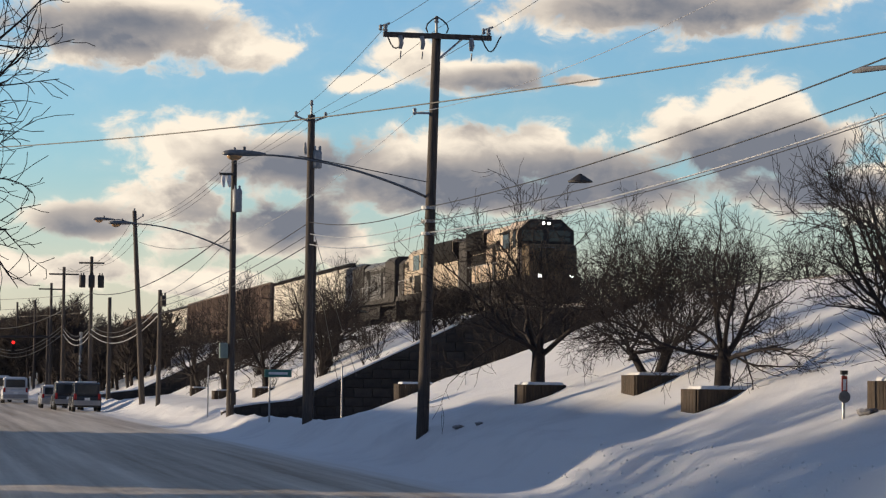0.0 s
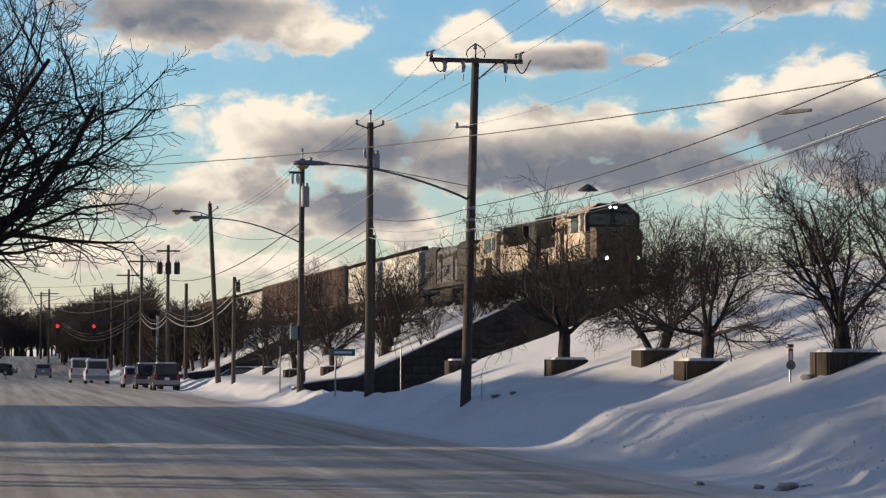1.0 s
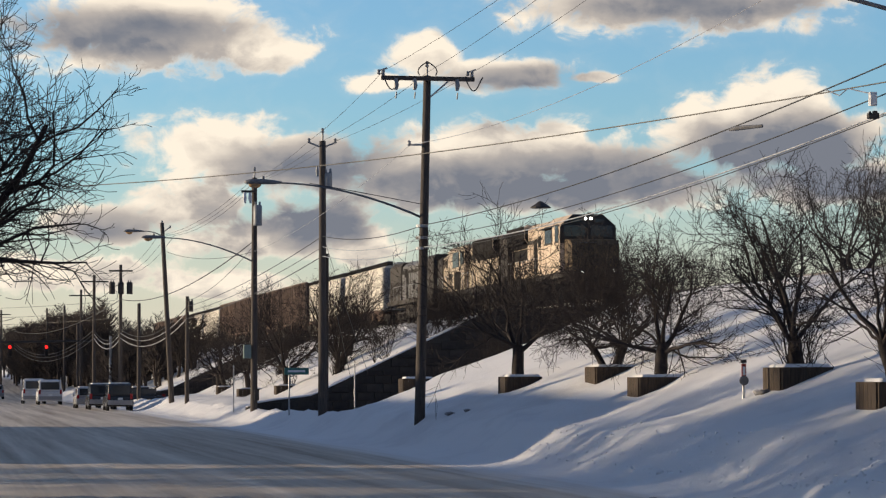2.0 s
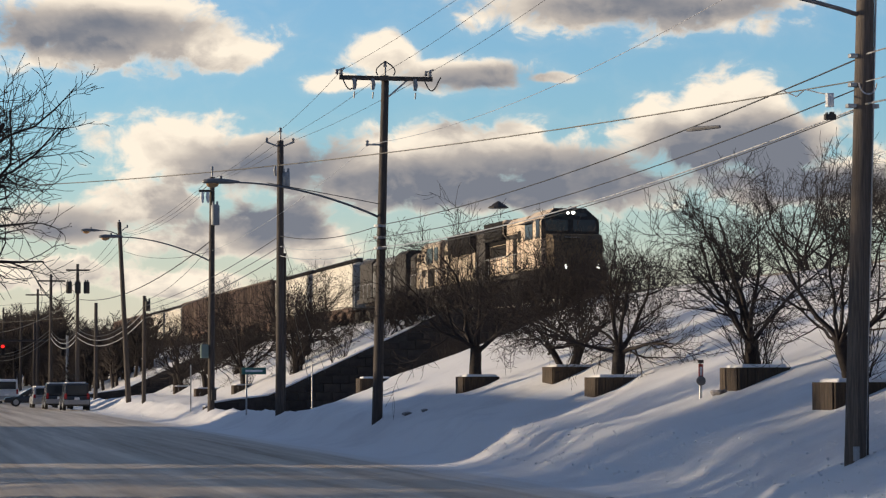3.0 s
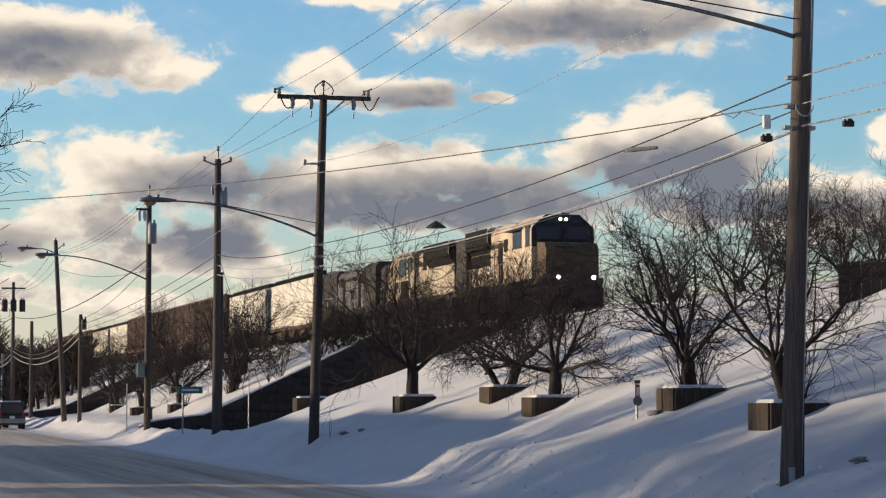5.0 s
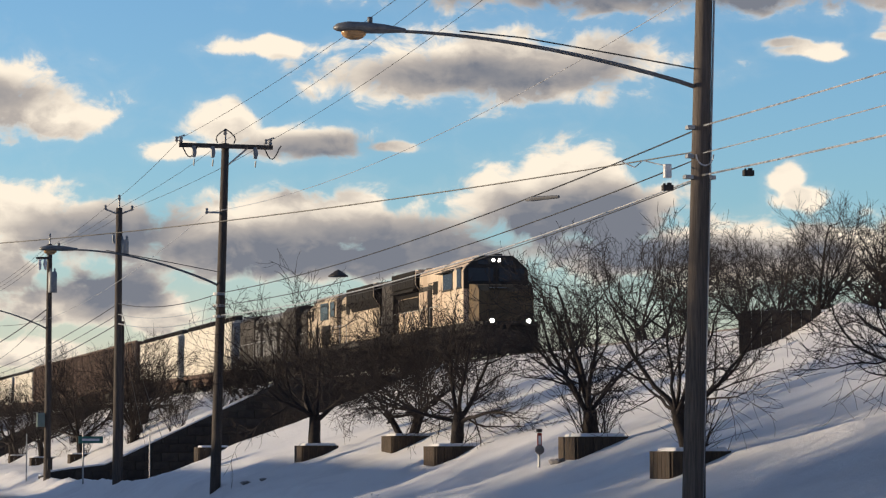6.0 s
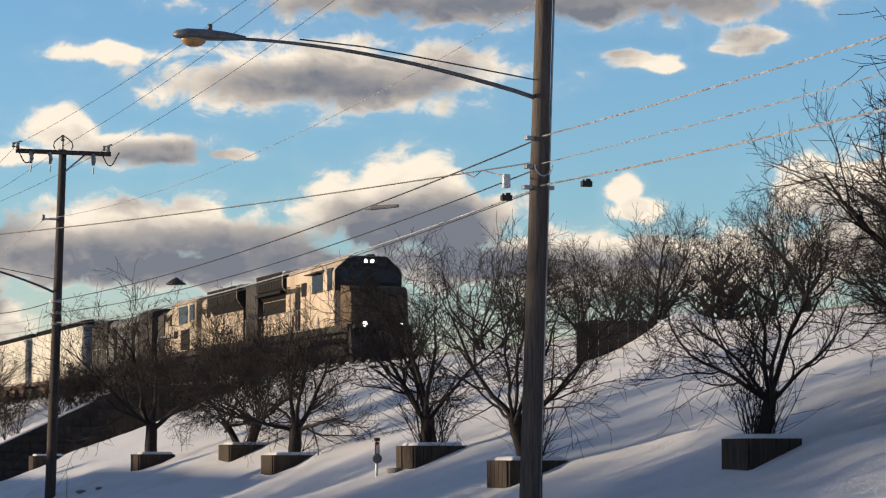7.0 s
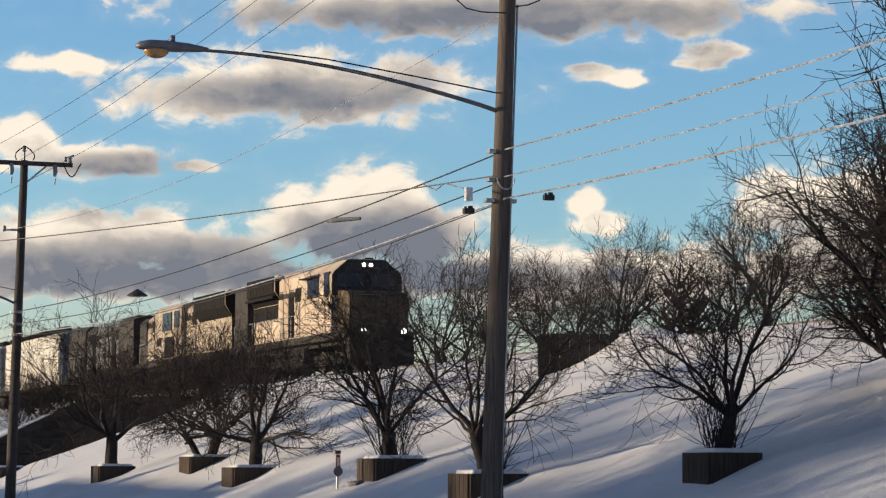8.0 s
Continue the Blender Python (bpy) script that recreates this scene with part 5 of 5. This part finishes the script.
def covered_hopper(length, label):
    ob = thing("covered_hopper_car", Matrix(), label, "railway car", "vehicles of the freight train")
    a, b = 1.35, length - 1.35

    def body(bm):
        rings = []
        n = 14
        for i in range(n + 1):
            t = i / n
            z = 1.05 + 3.2 * t
            w = 1.5 + 0.06 * math.sin(math.pi * t)
            rings.append((w, z))
        out = [(-w, z) for w, z in rings] + [(-1.25, 4.45), (-0.7, 4.58), (0.7, 4.58), (1.25, 4.45)] + [(w, z) for w, z in reversed(rings)]
        prism(bm, out, a, b)
    made("body", body, "hopper", ob, "cream curved steel sides", smooth=False)
    for i in range(4):
        y0 = a + 1.0 + i * (b - a - 2.0) / 4
        y1 = y0 + (b - a - 2.0) / 4
        m = (y0 + y1) / 2
        made("discharge_bay", lambda bm: side_prism(bm, [(y0 + 0.05, 1.05), (m - 0.35, 0.35), (m + 0.35, 0.35), (y1 - 0.05, 1.05)], -1.25, 1.25), "rust", ob)
    for y, s in ((a, -1), (b, 1)):
        made("end_slope", lambda bm: side_prism(bm, [(y, 4.3), (y + s * 0.1, 4.3), (y + s * 0.1, 1.6), (y, 1.6)], -1.45, 1.45), "steel_grey", ob)
        for sx in (-1.42, 1.42):
            made("corner_post", lambda bm: box(bm, (sx, y + s * 0.65, 2.0), (0.1, 0.12, 2.0)), "steel_grey", ob)
        made("end_platform", lambda bm: box(bm, (0, y + s * 0.65, 1.05), (2.9, 1.3, 0.12)), "under", ob)
        made("end_ladder", lambda bm: [rod(bm, (-1.45, y + s * 0.12, 1.3 + 0.35 * k), (-1.45, y + s * 0.62, 1.3 + 0.35 * k), 0.02, 5) for k in range(9)] + [box(bm, (-1.45, y + s * e, 2.7), (0.05, 0.05, 3.1)) for e in (0.12, 0.62)], "steel_grey", ob)
    for sx in (-1, 1):
        made("side_sill", lambda bm: box(bm, (sx * 1.5, length / 2, 1.05), (0.12, b - a, 0.26)), "rust", ob)
        made("top_rail", lambda bm: box(bm, (sx * 1.5, length / 2, 4.28), (0.12, b - a, 0.14)), "hopper", ob)

    made("running_board", lambda bm: [box(bm, (sx, length / 2, 4.80), (0.4, b - a, 0.05)) for sx in (-0.95, 0.95)], "galv", ob, "grated roof walkway")
    n = round((b - a) / 1.0)
    for i in range(n + 1):
        made("walkway_bracket", lambda bm: box(bm, (-1.0, a + (b - a) * i / n, 4.64), (0.5, 0.12, 0.28)), "steel_dark", ob)
    for i in range(8):
        made("roof_hatch", lambda bm: box(bm, (0, a + 1.0 + i * (b - a - 2.0) / 7, 4.70), (0.7, 1.2, 0.16)), "hopper", ob, bevel=0.03)
    for y in (2.0, length - 2.0):
        truck(ob, y, 2, 1.75)
    for y, s in ((0.6, -1), (length - 0.6, 1)):
        coupler(ob, y, s)
    return ob


def ribbed_hopper(length, label, height=4.75):
    ob = thing("open_hopper_car", Matrix(), label, "railway car", "vehicles of the freight train")
    a, b = 0.6, length - 0.6
    made("body", lambda bm: (side_prism(bm, [(a, height), (a, 3.0), (a + 1.4, 1.2), (b - 1.4, 1.2), (b, 3.0), (b, height), (b - 0.1, height), (b - 0.1, 3.0), (b - 2.2, 1.9), (a + 2.2, 1.9), (a + 0.1, 3.0), (a + 0.1, height)], -1.4, 1.4),
                                 box(bm, (-1.42, length / 2, (height + 1.3) / 2), (0.07, b - a, height - 1.3)), box(bm, (1.42, length / 2, (height + 1.3) / 2), (0.07, b - a, height - 1.3))), "rust", ob)
    n = 13
    for i in range(n + 1):
        y = a + 0.1 + (b - a - 0.2) * i / n
        for sx in (-1, 1):
            made("side_rib", lambda bm: box(bm, (sx * 1.54, y, (height + 1.15) / 2), (0.22, 0.20, height - 1.15)), "rib", ob)
    for sx in (-1, 1):
        made("top_chord", lambda bm: box(bm, (sx * 1.5, length / 2, height), (0.18, b - a, 0.16)), "rust", ob, bevel=0.02)
        made("side_sill", lambda bm: box(bm, (sx * 1.5, length / 2, 1.15), (0.16, b - a, 0.26)), "rust", ob)
    for i in range(3):
        m = length * (0.27 + 0.23 * i)
        made("discharge_bay", lambda bm: side_prism(bm, [(m - 1.3, 1.2), (m - 0.35, 0.35), (m + 0.35, 0.35), (m + 1.3, 1.2)], -1.2, 1.2), "rust", ob)
    for y in (1.9, length - 1.9):
        truck(ob, y, 2, 1.75)
    for y, s in ((0.3, -1), (length - 0.3, 1)):
        coupler(ob, y, s)
    return ob


def build_train():
    """Vehicles with the distance of their front ends behind the leading nose."""
    train = []
    lead = locomotive("leading locomotive in weathered yellow paint, with lit headlights", "yellow", 18.4,
                      [(6.3, 10.4, 1.35, 4.62, "plain"), (10.4, 15.0, 1.2, 4.66, "grid"), (15.0, 17.2, 1.5, 4.5, "dark"), (17.2, 18.1, 1.2, 4.3, "plain")])
    train.append((lead, 0.0))
    second = locomotive("second locomotive, tan and black, running hood first", "loco_tan", 19.0,
                        [(0.2, 6.2, 1.2, 4.55, "wing"), (6.2, 9.0, 1.15, 4.4, "plain"), (9.0, 14.6, 1.45, 4.5, "cab"), (14.6, 17.2, 1.2, 4.2, "plain"), (17.2, 18.7, 1.3, 4.1, "dark")], False)
    train.append((second, 18.6))
    # near-black end sections put the shade on end faces into the colour
    third = locomotive("third locomotive in grey paint, its ends near black for shade", "loco_grey", 18.5,
                       [(0.4, 4.0, 1.45, 4.4, "dark"), (4.0, 13.2, 1.25, 4.3, "plain"), (13.2, 17.9, 1.35, 4.4, "dark")], False)
    train.append((third, 37.8))
    white = covered_hopper(20.6, "cream covered hopper car with curved sides")
    train.append((white, 56.6))
    second_white = copy_thing(white, Matrix())
    train.append((second_white, 77.4))
    rusty = ribbed_hopper(18.2, "rusty brown open hopper car with ribbed sides")
    train.append((rusty, 98.2))
    at = 116.6
    for i in range(3):
        train.append((copy_thing(rusty, Matrix()), at))
        at += 18.4
    for i in range(2):
        train.append((copy_thing(white, Matrix()), at))
        at += 20.8
    for i in range(3):
        train.append((copy_thing(rusty, Matrix()), at))
        at += 18.4
    return train


TRAIN = build_train()
NOSE_Y, SPEED = 99.3, 5.1     # place of the nose at the end, metres a second


# ---- parked vehicles ----
def vehicle(name, m, label, paint, length=4.6, width=1.9, height=1.75, box_back=True):
    ob = thing(name, m, label, "car", "parked vehicles")
    h, L, w = height, length, width / 2
    belt = 0.55 * h

    def body(bm):
        out = [(0.0, 0.35), (0.05, belt * 0.9), (0.15, belt), (L * 0.74, belt * 0.98), (L * 0.97, belt * 0.82), (L, 0.45), (L * 0.98, 0.28), (0.05, 0.28)]
        side_prism(bm, out, -w, w)
    made("body", body, paint, ob, bevel=0.05, smooth=True)

    def cabin(bm):
        back = 0.12 if box_back else L * 0.14
        out = [(back, belt), (back + (0.15 if box_back else 0.6), h - 0.06), (back + 0.5, h), (L * 0.5, h - 0.02), (L * 0.58, h - 0.14), (L * 0.76, belt)]
        side_prism(bm, out, -w + 0.1, w - 0.1)
    made("cabin", cabin, paint, ob, bevel=0.05, smooth=True)
    made("rear_window", lambda bm: box(bm, (0, 0.145 if box_back else L * 0.2, belt + (h - belt) * 0.5), (width - 0.5, 0.06, (h - belt) * 0.68)), "glass", ob, bevel=0.02)
    for sx in (-1, 1):
        made("side_window", lambda bm: box(bm, (sx * (w - 0.1), L * 0.36, belt + (h - belt) * 0.52), (0.04, L * 0.44, (h - belt) * 0.58)), "glass", ob, bevel=0.015)
        made("tail_light", lambda bm: box(bm, (sx * (w - 0.14), 0.02, belt * 0.95), (0.16, 0.08, 0.36)), "tail_lamp", ob, bevel=0.015)
        made("mirror", lambda bm: box(bm, (sx * (w + 0.03), L * 0.66, belt + 0.1), (0.14, 0.12, 0.14)), paint, ob, bevel=0.02)
        for y in (0.85, L - 0.9):
            t = made("wheel", lambda bm: tube(bm, [(sx * (w - 0.2), y, 0.33), (sx * (w + 0.01), y, 0.33)], 0.33, 18), "tyre", ob)
            made("rim", lambda bm: tube(bm, [(sx * (w - 0.1), y, 0.33), (sx * (w + 0.02), y, 0.33)], 0.2, 14), "galv", t)
    made("bumper", lambda bm: box(bm, (0, 0.03, 0.55), (width - 0.1, 0.16, 0.30)), "car_grey", ob, bevel=0.03)
    made("number_plate", lambda bm: box(bm, (0, -0.06, 0.78), (0.32, 0.02, 0.16)), "white", ob)
    made("snow_cap", lambda bm: box(bm, (0, L * 0.33, h + 0.02), (width - 0.5, L * 0.38, 0.09)), "cap", ob, bevel=0.03, smooth=True)
    return ob


vehicle("parked_suv", pose(11.3, 166.0, 0.02), "black sport utility vehicle parked facing away in the snow", "car_black", 4.7, 1.72, 1.78)
vehicle("parked_car", pose(10.65, 173.5, 0.02), "dark car with a bright side parked behind the others", "car_black", 4.6, 1.9, 1.75)
vehicle("parked_car", pose(10.2, 182.5, 0.02), "dark grey car parked at the snowy kerb", "car_grey", 4.5, 1.8, 1.5)
vehicle("parked_van", pose(8.7, 212.0, 0.02), "pale van parked at the roadside", "car_white", 4.9, 2.0, 2.0)
vehicle("parked_van", pose(7.7, 220.0, 0.02), "white van with a dark rear window", "car_white", 4.9, 2.0, 2.1)
vehicle("parked_car", pose(5.6, 277.0, 0.02), "small silver car on the snowy street", "car_grey", 4.2, 1.75, 1.5, False)
vehicle("parked_car", pose(2.8, 300.0, road_z(300), 0, 0, 70), "dark car standing across the street", "car_black", 4.4, 1.8, 1.4, False)
vehicle("parked_suv", pose(1.0, 420.0, road_z(420), 0, 0, 20), "far dark car on the rising street", "car_black", 4.4, 1.9, 1.8)
vehicle("parked_car", pose(-3.0, 400.0, road_z(400), 0, 0, 10), "far pale car on the rising street", "car_white", 4.4, 1.9, 1.6)


SEDAN = vehicle("moving_car", pose(6.8, 193.0, 0.05, 0, 0, 90), "dark sedan pulling out across the snowy street", "car_black", 4.6, 1.8, 1.45, False)


# ---- signs, signals and small things ----
def build_small():
    ob = thing("marker_post", pose(16.29, 50.6, ground_z(16.29, 50.6) - 0.05), "thin steel marker post with small red and white plates", "marker post")
    made("post", lambda bm: rod(bm, (0, 0, -0.3), (0, 0, 0.82), 0.025, 8), "galv", ob)
    made("red_plate", lambda bm: box(bm, (0, -0.035, 0.62), (0.10, 0.02, 0.26)), "red", ob, "red plate", bevel=0.006)
    made("white_plate", lambda bm: (box(bm, (0, -0.05, 0.60), (0.05, 0.015, 0.18))), "white", ob)
    made("round_plate", lambda bm: tube(bm, [(0, -0.03, 0.40), (0, -0.05, 0.40)], 0.10, 18), "lamp_grey", ob)
    made("top_cap", lambda bm: box(bm, (0, -0.02, 0.80), (0.11, 0.07, 0.07)), "steel_dark", ob)
    ob = thing("street_sign", pose(13.85, 103.0, 0.6), "green street name sign on a thin steel post", "street sign")
    made("post", lambda bm: rod(bm, (0, 0, -0.5), (0, 0, 2.1), 0.035, 8), "galv", ob)
    made("plate", lambda bm: box(bm, (0.3, -0.04, 1.75), (1.0, 0.03, 0.28)), "sign_green", ob, "green plate", bevel=0.008)
    made("lettering_bar", lambda bm: box(bm, (0.3, -0.058, 1.75), (0.7, 0.006, 0.09)), "white", ob)
    for x, y in ((13.55, 120.5), (18.0, 112.0)):
        ob = thing("marker_post", pose(x, y, 0.3), "thin bare steel post in the snow", "post", "bare posts")
        made("post", lambda bm: rod(bm, (0, 0, -0.5), (0, 0, 2.4), 0.03, 8), "galv", ob)
    # traffic signals on a span wire
    ob = thing("traffic_signal", pose(0, 232.0, 0), "traffic signals on a mast arm over the street, showing red", "traffic light")
    made("mast", lambda bm: tube(bm, [(14.9, 0, -0.2), (14.9, 0, 6.0)], 0.13, 10), "galv", ob)
    made("mast_arm", lambda bm: tube(bm, [(4.6, 0, 5.45), (14.9, 0, 5.6)], 0.09, 8), "steel_dark", ob)
    for x in (5.9, 9.15, 14.5):
        s = made("signal_head", lambda bm: box(bm, (x, 0, 4.7), (0.34, 0.3, 1.05)), "steel_dark", ob, bevel=0.03)
        made("visor", lambda bm: [tube(bm, [(x, -0.14, 5.03 - 0.33 * k), (x, -0.34, 5.03 - 0.33 * k)], 0.13, 10, False) for k in range(3)], "steel_dark", s)
        if x < 12:
            made("red_lens", lambda bm: tube(bm, [(x, -0.15, 5.03), (x, -0.2, 5.03)], 0.14, 14), "red_lamp", s, "lit red lens")
    ob = thing("fallen_timbers", pose(14.75, 33.4, 0.95), "dark timber ends sticking out of the snow", "timber", kind="")
    made("beam", lambda bm: box(bm, (0.35, 0, 0.12), (0.75, 0.3, 0.34)), "timber", ob, bevel=0.02)
    for x, y, s in ((14.55, 73.0, 0.11), (14.9, 72.2, 0.09), (16.55, 50.2, 0.14), (14.9, 35.5, 0.12), (12.3, 38.4, 0.16), (12.6, 38.3, 0.12), (12.0, 38.9, 0.09), (12.8, 44.0, 0.1), (11.4, 40.2, 0.08)):
        def lump(bm):
            bmesh.ops.create_icosphere(bm, subdivisions=3, radius=s)
            for v in bm.verts:
                v.co = v.co * (1 + 0.7 * noise.noise(v.co * 1.6 / s + Vector((x, y, 0))) + 0.3 * noise.noise(v.co * 5 / s))
                v.co.z *= 0.5
        ob = made("snow_clod", lump, "ballast", smooth=True)
        ob.location = (x, y, (ground_z(x, y) if x > 13.2 else 0.0) + s * 0.25)
        tagged(ob, "dirty lump of ploughed snow", "snow clod", "snow clods")


build_small()


def snow_rubble():
    """Loose lumps thrown up by the plough along the bank's foot."""
    r = random.Random(9)
    bm = bmesh.new()
    for i in range(800):
        x, y = 13.1 + 1.6 * r.random() ** 1.3, r.uniform(31, 60)
        if r.random() < 0.35:
            x, y = r.uniform(12.2, 14.2), r.uniform(125, 165)
        s = r.uniform(0.010, 0.028)
        z = ground_z(x, y)
        bmesh.ops.create_icosphere(bm, subdivisions=1, radius=s, matrix=Matrix.Translation((x, y, z + s * 0.2)) @ Euler((r.random() * 3, r.random() * 3, 0)).to_matrix().to_4x4() @ Matrix.Diagonal((r.uniform(0.7, 1.5), r.uniform(0.7, 1.4), r.uniform(0.5, 1.0), 1)))
    ob = part("snow_rubble", bm, "snow")
    return tagged(ob, "loose lumps of ploughed snow along the bank", "snow", kind="stuff")


snow_rubble()


# ---- distance: bare woods and houses ----
def far_woods(name, x0, x1, y0, y1, count, size, label):
    r = random.Random(5 + count)
    w = Wood(77 + count)
    for i in range(count):
        x, y = r.uniform(x0, x1), r.uniform(y0, y1)
        z = ground_z(x, y) - 0.2
        h = size * r.uniform(0.6, 1.1)
        w.tube([Vector((x, y, z)), Vector((x + r.uniform(-0.4, 0.4), y, z + h * 0.5)), Vector((x + r.uniform(-0.8, 0.8), y, z + h))], [0.16, 0.11, 0.03], 4)
        for k in range(46):
            t = r.uniform(0.25, 0.98)
            a = r.uniform(0, 6.28)
            q = Vector((x, y, z + h * t))
            l = h * 0.36 * (1.15 - t) + 0.5
            e = q + Vector((math.cos(a) * l, math.sin(a) * l, l * r.uniform(0.3, 1.1)))
            w.tube([q, q.lerp(e, 0.5) + Vector((0, 0, -0.1 * l)), e], [0.07, 0.05, 0.03], 3)
            for j in range(3):
                g = q.lerp(e, r.uniform(0.3, 0.9))
                w.tube([g, g + Vector((r.uniform(-1, 1), r.uniform(-1, 1), r.uniform(0.1, 1.2))) * l * 0.4], [0.035, 0.02], 3)
    ob = new(name, w.mesh(name, "far_wood"))
    return tagged(ob, label, "woods", kind="stuff")


far_woods("far_woods", 15.5, 21.5, 212.0, 330.0, 150, 4.3, "thicket of leafless trees along the embankment")
far_woods("far_woods", -40.0, -3.0, 210.0, 500.0, 130, 9.0, "bare woods beside the far end of the street")
far_woods("far_woods", -40.0, 60.0, 500.0, 640.0, 130, 10.0, "distant bare woods closing the street")
far_woods("far_woods", 10.5, 20.0, 305.0, 430.0, 150, 8.5, "dark bare woods along the far railway bank")
far_woods("far_woods", -26.0, 13.0, 505.0, 595.0, 180, 9.5, "dark bare woods across the end of the street")
far_woods("far_woods", 40.0, 70.0, 40.0, 300.0, 90, 6.0, "bare woods behind the railway")


def motions():
    """The train rolls forward along the straight track."""
    for ob, back in TRAIN:
        rows = []
        for i in range(17):
            t = i * 0.5
            rows.append((t, pose(TRACK_X, NOSE_Y + SPEED * (8.0 - t) + back, RAIL_Z)))
        rows.insert(1, (0.1, pose(TRACK_X, NOSE_Y + SPEED * 7.9 + back, RAIL_Z)))
        rows.insert(-1, (7.9, pose(TRACK_X, NOSE_Y + SPEED * 0.1 + back, RAIL_Z)))
        walk(ob, rows)
    # the sedan comes out of the side street, crosses and stops; its rear end leads the local frame
    stops = [(0.0, 0.0), (0.1, 0.407)] + [(0.5 * i, 2.035 * i) for i in range(1, 7)] + [(3.5, 14.1), (4.0, 15.3), (5.0, 17.4), (6.0, 18.4), (7.0, 18.7), (8.0, 18.7)]
    walk(SEDAN, [(t, pose(24.4 - d, 191.0, 0.05, 0, 0, 90)) for t, d in stops])


motions()
